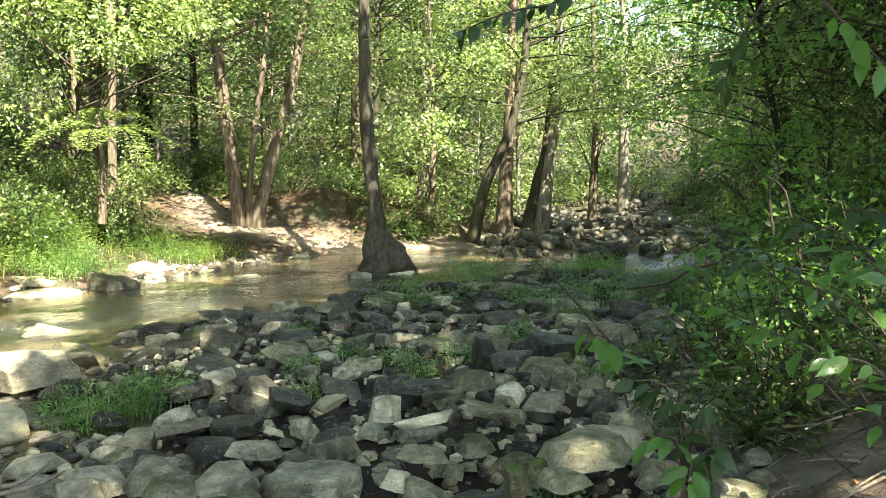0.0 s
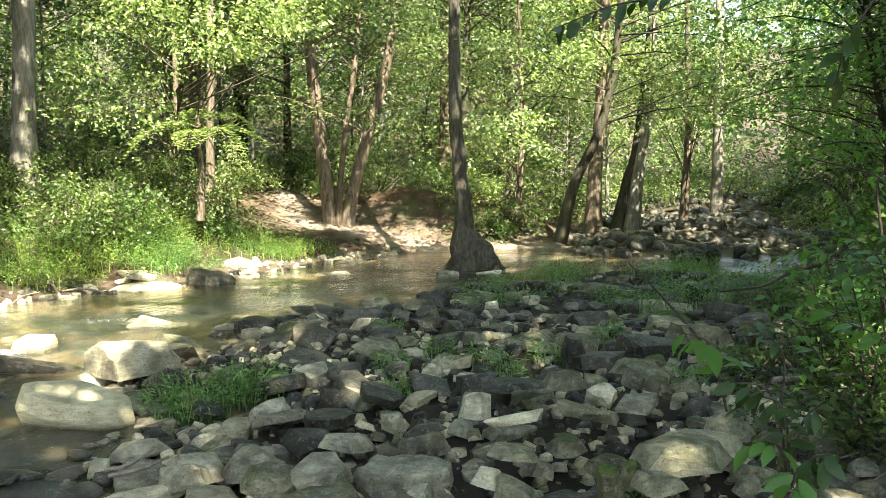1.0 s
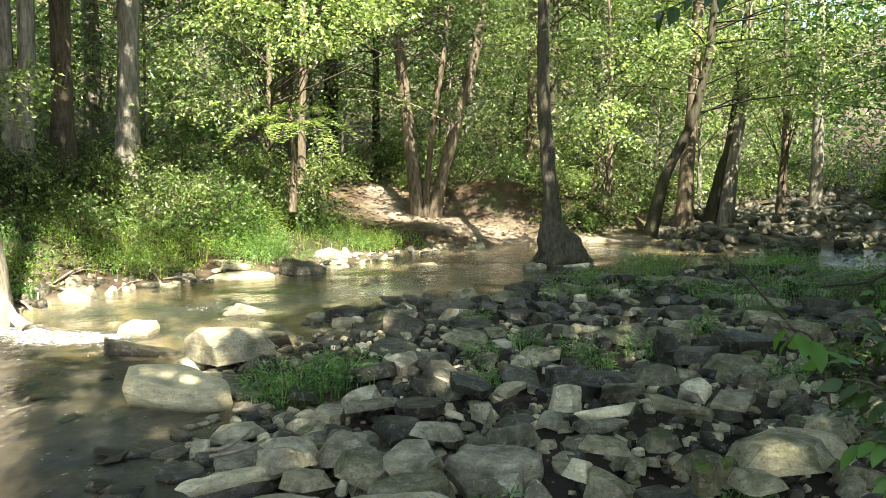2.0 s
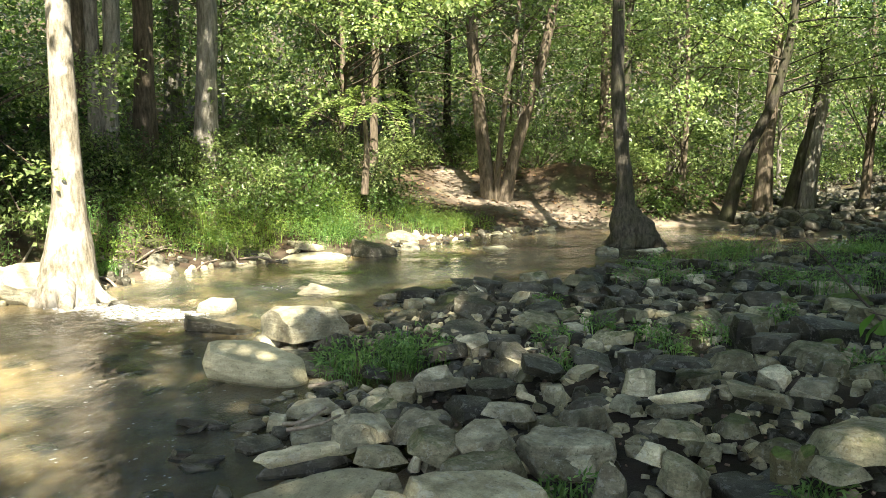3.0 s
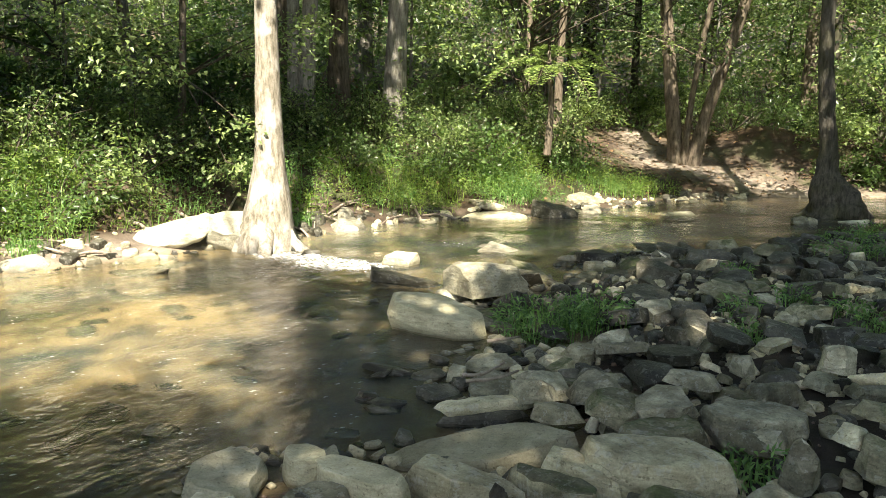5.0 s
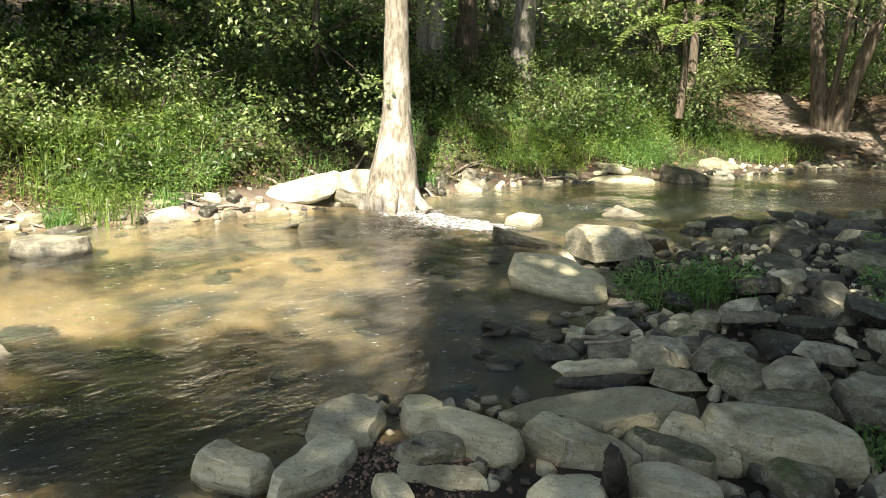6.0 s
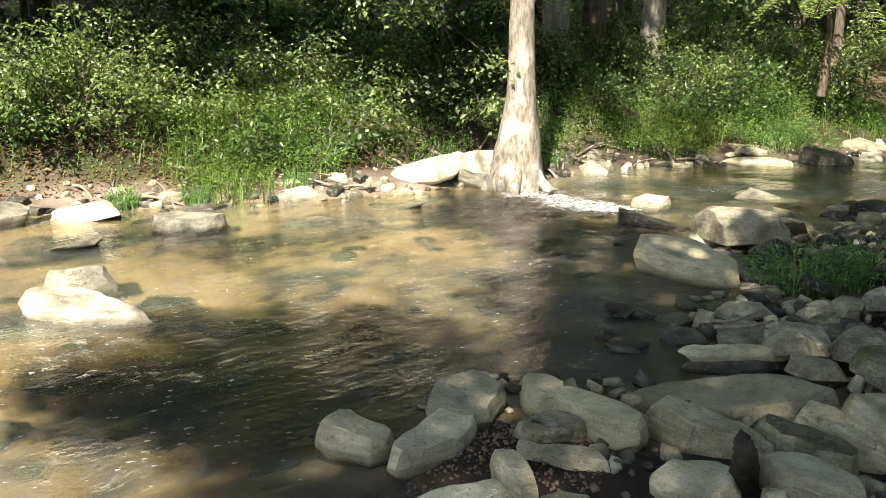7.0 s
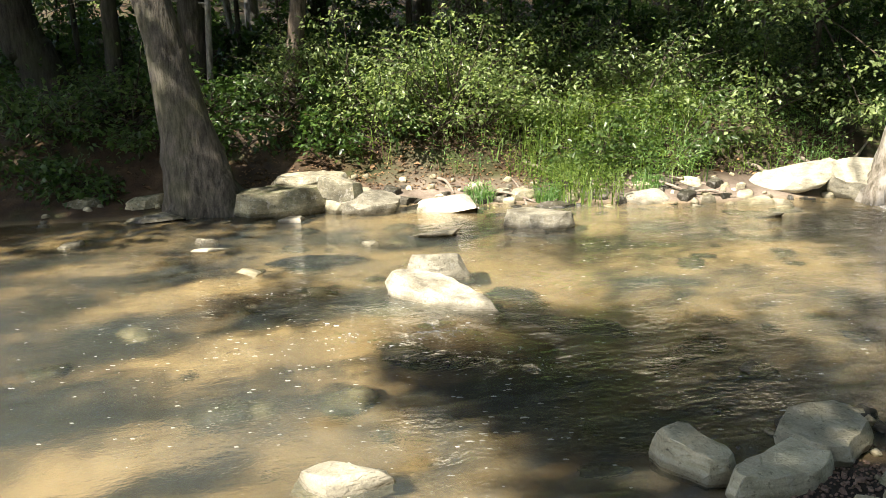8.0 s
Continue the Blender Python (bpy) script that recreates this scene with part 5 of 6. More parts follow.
rock("grey", -0.51, 3.51, 0.18, 0.15, 0.18, 0.06, 7)
rock("grey", -0.37, 3.30, 0.13, 0.15, 0.18, 0.19, 5)
rock("tan", -0.21, 3.57, 0.22, 0.17, 0.20, 0.09, 2)
rock("moss", -0.08, 3.50, 0.15, 0.21, 0.25, 0.13, -0)
rock("moss", -0.10, 3.80, 0.27, 0.25, 0.24, 0.07, 0)
rock("tan", -0.10, 4.31, 0.28, 0.32, 0.24, 0.06, 0)
rock("moss", 0.15, 3.95, 0.27, 0.20, 0.24, 0.07, -3)
rock("moss", 0.27, 4.40, 0.30, 0.35, 0.31, 0.07, -5)
rock("dark", -0.11, 5.11, 0.28, 0.38, 0.37, 0.05, 0)
rock("moss", 0.19, 5.07, 0.30, 0.30, 0.36, 0.09, -3)
rock("grey", 0.38, 4.76, 0.30, 0.19, 0.23, 0.09, -6)
rock("verdant", 0.31, 3.45, 0.26, 0.12, 0.14, 0.12, -6)
rock("verdant", 0.41, 3.55, 0.26, 0.10, 0.12, 0.11, -8)
rock("moss", 0.51, 3.46, 0.28, 0.24, 0.22, 0.07, -10)
rock("moss", 0.65, 3.81, 0.25, 0.46, 0.49, 0.14, -10)
rock("tan", -0.67, 4.88, 0.23, 0.21, 0.22, 0.05, 7)
rock("dark", -0.69, 5.49, 0.18, 0.35, 0.36, 0.05, 6)
rock("moss", -1.24, 6.56, 0.18, 0.43, 0.49, 0.06, 10)
rock("dark", -2.36, 6.18, 0.02, 0.43, 0.50, 0.07, 20)
rock("dark", -1.80, 6.42, 0.07, 0.41, 0.50, 0.08, 15)
rock("dark", -1.25, 5.70, 0.08, 0.32, 0.39, 0.11, 12)
rock("dark", -0.96, 5.14, 0.17, 0.29, 0.35, 0.08, 10)
rock("dark", -2.10, 5.16, 0.06, 0.20, 0.23, 0.05, 21)
rock("grey", -0.33, 4.52, 0.24, 0.19, 0.22, 0.15, 3)
rock("grey", -0.76, 4.38, 0.21, 0.13, 0.15, 0.10, 9)
rock("dark", -0.57, 4.28, 0.23, 0.24, 0.21, 0.05, 6)
rock("grey", 0.55, 4.51, 0.33, 0.23, 0.28, 0.06, -8)
rock("moss", 0.70, 4.97, 0.32, 0.19, 0.23, 0.08, -9)
rock("dark", 0.30, 6.15, 0.24, 0.20, 0.24, 0.17, -4)
rock("dark", -0.28, 7.37, 0.16, 0.25, 0.19, 0.10, 2)
rock("dark", -2.47, 9.28, -0.03, 0.57, 0.44, 0.08, 14)
rock("dark", -1.71, 7.54, -0.01, 0.38, 0.29, 0.17, 12)
rock("dark", -2.73, 3.94, -0.01, 0.22, 0.13, 0.03, 33)
rock("dark", -2.57, 3.56, -0.02, 0.10, 0.12, 0.04, 34)
rock("dark", -2.40, 3.48, -0.02, 0.21, 0.14, 0.04, 33)
rock("grey", -1.73, 2.79, -0.00, 0.22, 0.15, 0.06, 30)
rock("grey", -0.41, 2.92, 0.17, 0.23, 0.22, 0.08, 6)
rock("pale", -6.87, 2.46, -0.01, 0.46, 0.31, 0.04, 70)
worn_slab("pale", -6.85, 3.46, 0.13, 0.68, 0.46, 0.26, 48, 0, 0.9, 64, 6)
rock("pale", -6.6, 3.2, -0.05, 0.4, 0.25, 0.08, 63)
rock("grey", -6.74, 1.83, -0.03, 0.18, 0.22, 0.07, 74)
rock("white", -7.12, 0.62, -0.01, 0.39, 0.27, 0.03, 85)
rock("pale", -7.44, 0.59, -0.03, 0.21, 0.16, 0.07, 85)
rock("tan", -6.20, 0.78, -0.02, 0.21, 0.25, 0.05, 82)
rock("grey", -7.83, -0.49, -0.03, 0.25, 0.19, 0.07, 94)
rock("white", -2.88, 0.60, -0.07, 0.37, 0.28, 0.13, 77)
rock("white", -8.14, 3.02, -0.07, 0.83, 0.64, 0.19, 69)
rock("pale", -8.32, 2.28, -0.08, 0.61, 0.47, 0.26, 74)
worn_slab("moss", -8.72, 1.5, 0.24, 1.05, 0.75, 0.36, 78, 3, 0.9, 60, 7)
worn_slab("grey", -8.98, 1.85, 0.34, 0.8, 0.55, 0.14, 70, 2, 1.0, 61, 7)
worn_slab("grey", -8.45, 2.05, 0.14, 0.5, 0.4, 0.2, 60, -4, 1.0, 63, 7)
rock("grey", -8.90, 0.22, -0.04, 0.69, 0.53, 0.10, 88)
rock("moss", -9.54, -0.39, -0.03, 0.49, 0.38, 0.22, 92)
rock("pale", -8.15, 1.44, -0.03, 0.38, 0.29, 0.07, 80)
rock("grey", -8.43, 2.01, 0.12, 0.47, 0.36, 0.23, 76)
rock("moss", -9.31, 0.16, 0.05, 0.42, 0.32, 0.14, 89)
rock("dark", -6.52, 1.32, -0.15, 0.81, 0.35, 0.05, 78)
rock("tan", -6.42, 5.52, -0.04, 0.52, 0.39, 0.04, 48)
rock("dark", -4.26, 2.33, -0.14, 0.70, 0.30, 0.06, 60)
rock("dark", -4.05, 1.39, -0.15, 0.59, 0.26, 0.05, 70)
rock("pale", -6.34, 8.74, -0.09, 0.52, 0.40, 0.23, 35)
rock("tan", -6.95, 5.95, -0.06, 0.50, 0.38, 0.10, 49)
rock("pale", -7.98, 5.90, -0.06, 0.65, 0.50, 0.15, 53)
rock("pale", -7.55, 5.01, -0.10, 0.66, 0.51, 0.21, 56)
rock("pale", -7.94, 4.63, -0.09, 0.62, 0.48, 0.19, 59)
rock("tan", -5.23, 10.83, -0.04, 1.14, 0.88, 0.12, 25)
rock("dark", -4.59, 11.52, -0.12, 0.75, 0.57, 0.33, 21)
rock("grey", -6.59, 10.50, -0.07, 0.28, 0.21, 0.18, 32)
rock("dark", -6.05, 7.20, -0.05, 0.29, 0.22, 0.13, 39)
rock("dark", -5.58, 7.07, -0.04, 0.23, 0.17, 0.12, 37)
rock("pale", -4.2, 8.5, -0.07, 0.4, 0.3, 0.1, 24)
rock("grey", -6.67, 10.00, 0.06, 0.50, 0.38, 0.10, 33)
rock("tan", -5.67, 11.43, 0.03, 0.53, 0.40, 0.19, 26)
rock("pale", -6.37, 8.87, -0.09, 0.49, 0.38, 0.24, 35)
rock("grey", -1.32, 12.59, -0.09, 0.33, 0.26, 0.23, 6)
rock("grey", -0.8, 13.1, -0.06, 0.7, 0.4, 0.1, 4)
rock("grey", -1.25, 12.75, -0.06, 0.35, 0.3, 0.14, 30)
rock("dark", -0.45, 13.25, -0.05, 0.4, 0.3, 0.1, 60)
rock("tan", -3.07, 12.84, -0.08, 0.67, 0.51, 0.14, 13)
worn_slab("pale", -4.95, 1.8, 0.1, 0.98, 0.36, 0.24, 22, -6, 0.8, 62, 6)
rock("pale", -5.52, 1.98, -0.1, 0.52, 0.42, 0.27, 61, (4, 3), 9)
rock("dark", -3.40, 3.55, -0.06, 0.17, 0.14, 0.04, 42)
rock("pale", -3.02, 3.89, -0.05, 0.12, 0.12, 0.03, 36)
rock("dark", -2.45, 3.60, -0.03, 0.20, 0.12, 0.03, 32)
rock("pale", -3.18, 2.71, -0.06, 0.17, 0.19, 0.06, 48)
rock("grey", -1.69, 3.84, 0.06, 0.26, 0.32, 0.12, 22)
rock("grey", -1.41, 4.00, 0.11, 0.32, 0.35, 0.10, 18)
rock("moss", -1.20, 3.71, 0.11, 0.36, 0.34, 0.10, 16)
rock("moss", -0.57, 3.47, 0.18, 0.23, 0.17, 0.05, 7)

# stones between the larger ones
stone_rng = np.random.RandomState(21)


def fill(count, x0, x1, y0, y1, sizes, kinds, ok, gap=0.7, flat=(0.3, 0.6), lift=0.0, mass=None):
    """Stones scattered between those that lie there, small ones more often. mass: a dict that gathers them by kind, instead of single things."""
    made = tries = 0
    while made < count and tries < 12000:
        tries += 1
        x, y = stone_rng.uniform(x0, x1), stone_rng.uniform(y0, y1)
        w = sizes[0] + (sizes[1] - sizes[0]) * stone_rng.rand() ** 1.8
        if not ok(x, y) or any(math.hypot(x - a, y - b) < gap * (w / 2 + r) for a, b, r in placed):
            continue
        h = w * stone_rng.uniform(*flat)
        if x > -0.1 and y < 9 and "moss" in kinds and stone_rng.rand() < 0.6:
            kinds_here = ("moss", "moss", "dark", "verdant")
        else:
            kinds_here = kinds
        kind, d, turn = kinds_here[stone_rng.randint(len(kinds_here))], w * stone_rng.uniform(0.45, 0.9), stone_rng.uniform(0, 360)
        z = z_at(x, y) - 0.45 * h + lift * stone_rng.rand()
        if mass is None:
            rock(kind, x, y, z, w, d, h * 1.25, turn)
        else:
            shape = FAR_STONES[kind][stone_rng.randint(10)]
            m = pose(x, y, z, stone_rng.uniform(-14, 14), stone_rng.uniform(-14, 14), turn) @ Matrix.Diagonal((w, d, h * 1.25, 1))
            mass.setdefault(kind, []).append((shape, np.array(m)))
            placed.append((x, y, w / 2))
        made += 1


def gather(name, mass, label):
    """One mesh a kind from gathered stones."""
    for kind, rows in mass.items():
        soup = Soup()
        for shape, m in rows:
            v = np.empty(len(shape.vertices) * 3, np.float32)
            shape.vertices.foreach_get("co", v)
            t = np.empty(len(shape.polygons) * 3, np.int32)
            shape.polygons.foreach_get("vertices", t)
            soup.add(v.reshape(-1, 3) @ m[:3, :3].T + m[:3, 3], t.reshape(-1, 3))
        me = soup.mesh(name, ROCK[kind])
        me.shade_smooth()
        me.set_sharp_from_angle(angle=radians(24))
        tagged(new(name, me), label, "stones", kind="stuff")


def on_bar(x, y):
    s, side = shore(x, y)
    return s > 0.0 and side == 2 and x < np.interp(y, RIGHT_BANK[:, 1], RIGHT_BANK[:, 0]) + 0.3 and math.hypot(x + 2.1, y - 5.45) > 0.5


def on_far_edge(x, y):
    s, side = shore(x, y)
    return -0.2 < s < 0.55 and side == 0


def on_riffle(x, y):
    s, side = shore(x, y)
    return s > -0.3 and side != 2 and abs(x - 3.0 - (y - 16) * 0.22) < 3.0


fill(120, -2.8, 2.0, 2.5, 5.6, (0.12, 0.42), ("grey", "grey", "dark", "grey", "moss", "tan"), on_bar, 0.62, (0.2, 0.42), 0.05)
fill(50, -9.0, -3.0, 1.0, 16.5, (0.12, 0.55), ("tan", "grey", "dark", "grey", "pale"), on_far_edge, 0.5, (0.2, 0.4), -0.02)
fill(14, -2.2, 1.2, -4.0, 2.4, (0.18, 0.5), ("grey", "grey", "dark", "moss", "tan"), lambda x, y: on_bar(x, y) and math.hypot(x, y) > 0.7, 0.65, (0.25, 0.45), 0.0)
mass = {}
# mostly the dark kind: the far bar's shade is put into the colour
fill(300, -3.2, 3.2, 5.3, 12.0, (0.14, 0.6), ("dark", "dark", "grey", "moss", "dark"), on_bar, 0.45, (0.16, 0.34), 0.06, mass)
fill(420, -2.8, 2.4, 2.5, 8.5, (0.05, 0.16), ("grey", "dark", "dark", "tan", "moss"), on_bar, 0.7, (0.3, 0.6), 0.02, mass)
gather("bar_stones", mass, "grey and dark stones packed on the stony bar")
mass = {}
fill(260, -9.4, -2.6, 0.5, 17.0, (0.06, 0.3), ("grey", "dark", "tan", "dark"), on_far_edge, 0.5, (0.25, 0.5), 0.0, mass)
gather("bank_stones", mass, "brown and grey stones along the far waterline")
mass = {}
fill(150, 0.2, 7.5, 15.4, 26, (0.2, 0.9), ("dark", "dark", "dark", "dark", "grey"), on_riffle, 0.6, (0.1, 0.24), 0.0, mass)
gather("riffle_stones", mass, "grey stones in the dry riffle above the pool")


def stone_soup(name, material, count, x0, x1, y0, y1, sizes, ok, label, rise=0.3, flat=0.5, worn=0.0):
    """Small stones that nobody would count, in one mesh."""
    shapes = []
    for k in range(6):
        me = rock_mesh(900 + k, material, 0.65, worn, 0.5)
        v = np.array([p.co[:] for p in me.vertices])
        shapes.append((v, np.array([p.vertices[:] for p in me.polygons])))
        bpy.data.meshes.remove(me)
    soup, made, tries = Soup(), 0, 0
    xs, ys = stone_rng.uniform(x0, x1, count * 6), stone_rng.uniform(y0, y1, count * 6)
    keep = ok(xs, ys)
    xs, ys = xs[keep][:count], ys[keep][:count]
    zs = height(xs, ys)
    for x, y, z in zip(xs, ys, zs):
        v, t = shapes[stone_rng.randint(6)]
        w = stone_rng.uniform(sizes[0] ** 0.5, sizes[1] ** 0.5) ** 2
        turn = np.array(Euler((0.3 * stone_rng.randn(), 0.3 * stone_rng.randn(), 6.28 * stone_rng.rand())).to_matrix())
        soup.add((v * (w, w * 0.75, w * flat)) @ turn.T + (x, y, z - (1 - rise) * w * flat * 0.5), t)
    return tagged(new(name, soup.mesh(name, material)), label, "stones", kind="stuff")


def bar_mask(x, y):
    s, side = shore(x, y)
    return (s > 0.0) & (side == 2) & (x < np.interp(y, RIGHT_BANK[:, 1], RIGHT_BANK[:, 0]) + 0.2) & (np.hypot(x + 2.1, y - 5.45) > 0.45)


stone_soup("cobbles", ROCK["dark"], 1500, -3.4, 3.2, 2.2, 12.5, (0.03, 0.16), bar_mask, "small grey stones filling the gaps of the bar, coloured dark as in shade", 0.8)
stone_soup("cobbles", ROCK["tan"], 900, -2.7, 1.7, 2.2, 7.5, (0.03, 0.13), bar_mask, "small tan stones filling the gaps of the bar", 0.9)
stone_soup("gravel", PEBBLE, 600, -2.8, 1.6, 1.6, 6.0, (0.012, 0.04), bar_mask, "brown gravel between the stones", 1.0)
stone_soup("gravel", PEBBLE, 1100, -2.4, -1.6, 1.7, 2.5, (0.006, 0.02), lambda x, y: np.hypot(x + 1.98, y - 2.08) < 0.42, "reddish-brown gravel beside the ledge", 1.0)
stone_soup("creek_bed_stones", ROCK["moss"], 170, -8.5, -2.0, -0.5, 15.5, (0.05, 0.42), lambda x, y: shore(x, y)[0] < -0.1, "brown stones lying on the creek bed", 0.2, 0.3)
stone_soup("bank_pebbles", ROCK["tan"], 260, -9.4, -2.6, -1.0, 17.0, (0.04, 0.16), lambda x, y: (shore(x, y)[0] > -0.1) & (shore(x, y)[0] < 0.8) & (shore(x, y)[1] == 0), "pale pebbles along the far waterline", 0.7)
stone_soup("riffle_stones", ROCK["dark"], 620, 0.0, 9.0, 15.3, 30, (0.1, 0.5), lambda x, y: (shore(x, y)[0] > -0.2) & (np.abs(x - 3.0 - (y - 16) * 0.22) < 3.0), "grey stones in the dry riffle above the pool", 0.8)

# ---- grass and herbs ----
grass_rng = np.random.RandomState(31)


def grass_tuft(name, x, y, count, radius, tall, label, material=GRASS, width=0.007, broad=0):
    soup = Soup()
    blades(soup, grass_rng, x, y, None, count, radius, tall, width)
    if broad:
        a, r = grass_rng.rand(broad) * 6.28, radius * np.sqrt(grass_rng.rand(broad))
        px, py = x + r * np.cos(a), y + r * np.sin(a)
        pz = height(px, py) + tall * grass_rng.uniform(0.2, 0.95, broad)
        d = np.stack([np.cos(a), np.sin(a), 0.3 + 0 * a], 1) + 0.7 * grass_rng.randn(broad, 3)
        L = grass_rng.uniform(0.025, 0.062, broad)
        soup.add(*leaf_arrays(np.stack([px, py, pz], 1), d, np.array([0, 0, 1.0]) + 0.4 * grass_rng.randn(broad, 3), L, L * 0.32))
    return tagged(new(name, soup.mesh(name, material)), label, "grass", kind="stuff")


grass_tuft("grass_clump", -2.25, 5.35, 160, 0.36, 0.22, "low green grass clump among the stones", HERB, 0.004, 760)
grass_tuft("grass_clump", -1.95, 5.6, 150, 0.26, 0.22, "low green grass clump among the stones", HERB, 0.004, 480)
for n in range(46):
    y = grass_rng.uniform(8.3, 15.2)
    k = np.interp(y, [p[1] for p in FAR_BANK[9:]], [p[0] for p in FAR_BANK[9:]])
    x = k - grass_rng.uniform(0.75, 1.9)
    grass_tuft("bank_grass", x, y, 26, 0.5, grass_rng.uniform(0.15, 0.5), "bright green grass and weeds on the sunny far bank", GRASS if n % 3 else HERB, 0.005, 620)
for n in range(24):
    y = grass_rng.uniform(2.6, 7.6)
    k = np.interp(y, [p[1] for p in FAR_BANK[4:14]], [p[0] for p in FAR_BANK[4:14]])
    grass_tuft("bank_grass", k - grass_rng.uniform(0.9, 2.4), y, 26, 0.5, grass_rng.uniform(0.12, 0.45), "green grass and weeds on the far bank", GRASS if n % 3 else HERB, 0.006, 440)
for n in range(40):
    x, y = grass_rng.uniform(-1.3, 3.4), grass_rng.uniform(8.6, 14.2)
    s, side = shore(x, y)
    if side == 2 and s > -0.25 and x > -1.6 + (12 - y) * 0.25:
        grass_tuft("herb_patch", x, y, 40, 0.4, grass_rng.uniform(0.12, 0.38), "green waterside herbs on the stony bar", HERB, 0.004, 260)
for n in range(16):
    x, y = -8.55 + 0.75 * grass_rng.uniform(-1, 1), grass_rng.uniform(4.2, 6.3)
    grass_tuft("bank_grass", x, y, 50, 0.4, grass_rng.uniform(0.25, 0.5), "tall sunlit yellow-green grass on the edge of the far bank", GRASS, 0.006, 420)
for x, y in ((-8.3, 3.5), (-7.95, 4.15), (-7.7, 5.2), (-6.8, 8.4)):
    grass_tuft("grass_clump", x, y, 160, 0.16, 0.16, "small green plant on the sandy ledge", HERB, 0.005, 160)
for x, y in ((-1.05, 6.1), (-0.75, 6.5), (-0.2, 5.9), (-0.35, 6.2), (0.1, 6.3), (-1.3, 7.4), (0.42, 3.45), (-0.55, 3.35), (0.6, 7.0), (-0.9, 5.4), (1.0, 5.6)):
    grass_tuft("seedling", x, y, 30, 0.14, 0.16, "small green plant growing between the stones", HERB, 0.004, 150)


# ---- leafy twigs close to the camera ----
def leaf_template(seed, material):
    """One broad pointed leaf, 1 long: folded at the midrib, its tip hanging."""
    rng = random.Random(seed)
    bm = bmesh.new()
    rows = []
    for k, (s, w) in enumerate(((0.0, 0.015), (0.12, 0.11), (0.3, 0.195), (0.5, 0.215), (0.72, 0.15), (0.9, 0.055), (1.0, 0.004))):
        z = -0.28 * s * s + 0.03 * rng.uniform(-1, 1)
        rows.append([bm.verts.new((s, side * w * rng.uniform(0.9, 1.1), z + (0.22 * w if side else 0))) for side in (-1, 0, 1)])
    for a, b in zip(rows, rows[1:]):
        for q in (0, 1):
            bm.faces.new((a[q], b[q], b[q + 1], a[q + 1]))
    me = bpy.data.meshes.new("leaf")
    bm.to_mesh(me)
    bm.free()
    me.materials.append(material)
    me.shade_smooth()
    return me


FRESH_LEAVES = [leaf_template(k, LEAF_FRESH) for k in range(3)]
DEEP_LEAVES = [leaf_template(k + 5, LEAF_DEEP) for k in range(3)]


def sprig(name, points, leaves, count, size, label, seed, start=0.15, thick=0.006, hang=0.5, fan=0.9):
    """A leafy twig: a stem along the points, with leaves in turn on both sides."""
    rng = np.random.RandomState(seed)
    foot = np.array(points[0], float)
    top = thing(name, *foot, label, "plant", "foreground leaves")
    line = bend([np.array(p, float) - foot for p in points], 14)
    stem = Soup()
    tube(stem, line, np.linspace(thick, thick * 0.35, 14), 5)
    part("stem", stem.mesh("stem", TWIG), top)
    for k in range(count):
        s = start + (1 - start) * (k + 0.5 * rng.rand()) / count
        p = np.array([np.interp(s, np.linspace(0, 1, 14), line[:, c]) for c in range(3)])
        way = unit(np.array([np.interp(min(s + 0.05, 1), np.linspace(0, 1, 14), line[:, c]) for c in range(3)]) - np.array([np.interp(s - 0.05, np.linspace(0, 1, 14), line[:, c]) for c in range(3)]))
        flat = unit(cross3(way, (0, 0, 1.0)) + 1e-3)
        axis = unit(0.5 * way + fan * (1 if k % 2 else -1) * flat + 0.3 * rng.randn(3) - (0, 0, hang * rng.rand()))
        up = unit(np.array([0, -0.3, 1.0]) + 0.35 * rng.randn(3))
        side = unit(cross3(up, axis))
        up = cross3(axis, side)
        L = size * rng.uniform(0.7, 1.2)
        m = Matrix(np.stack([axis, side, up], 1).tolist()).to_4x4()
        leaf = part("leaf", leaves[rng.randint(3)], top)
        leaf.matrix_basis = Matrix.Translation(p + axis * 0.25 * L * rng.rand()) @ m @ Matrix.Diagonal((L, L * rng.uniform(0.85, 1.15), L, 1))
    return top


sprig("hanging_twig", [(0.57, 2.84, 2.26), (0.39, 2.87, 2.17), (0.22, 2.89, 2.14), (0.03, 2.85, 2.06)], DEEP_LEAVES, 17, 0.085, "dark leafy twig hanging over the creek", 1, 0.15, hang=0.9)
sprig("hanging_twig", [(1.11, 2.79, 2.26), (1.01, 2.82, 2.09), (0.96, 2.84, 1.98), (0.94, 2.85, 1.87)], DEEP_LEAVES, 9, 0.11, "dark leafy twig hanging over the creek", 2, 0.4, hang=1.4)
sprig("hanging_twig", [(0.97, 2.41, 2.17), (1.08, 2.36, 2.03), (1.16, 2.33, 1.93), (1.22, 2.29, 1.86)], FRESH_LEAVES, 10, 0.10, "green leafy twig hanging from the near bank", 3, 0.3, hang=1.0)
sprig("broadleaf_seedling", [(0.74, 3.32, 0.66), (0.68, 3.23, 0.84), (0.63, 3.19, 0.96), (0.52, 3.16, 1.00)], FRESH_LEAVES, 8, 0.125, "young plant with broad bright green leaves", 4, 0.3, hang=0.9)
sprig("broadleaf_seedling", [(0.98, 3.46, 0.62), (0.98, 3.41, 0.82), (0.93, 3.37, 0.93), (0.87, 3.39, 0.97)], DEEP_LEAVES, 8, 0.09, "young plant with broad green leaves", 5, 0.3)
sprig("leafy_branch", [(1.49, 2.61, 0.90), (1.37, 2.67, 1.14), (1.18, 2.76, 1.24)], FRESH_LEAVES, 14, 0.095, "leafy green branch reaching over the near bank", 10)
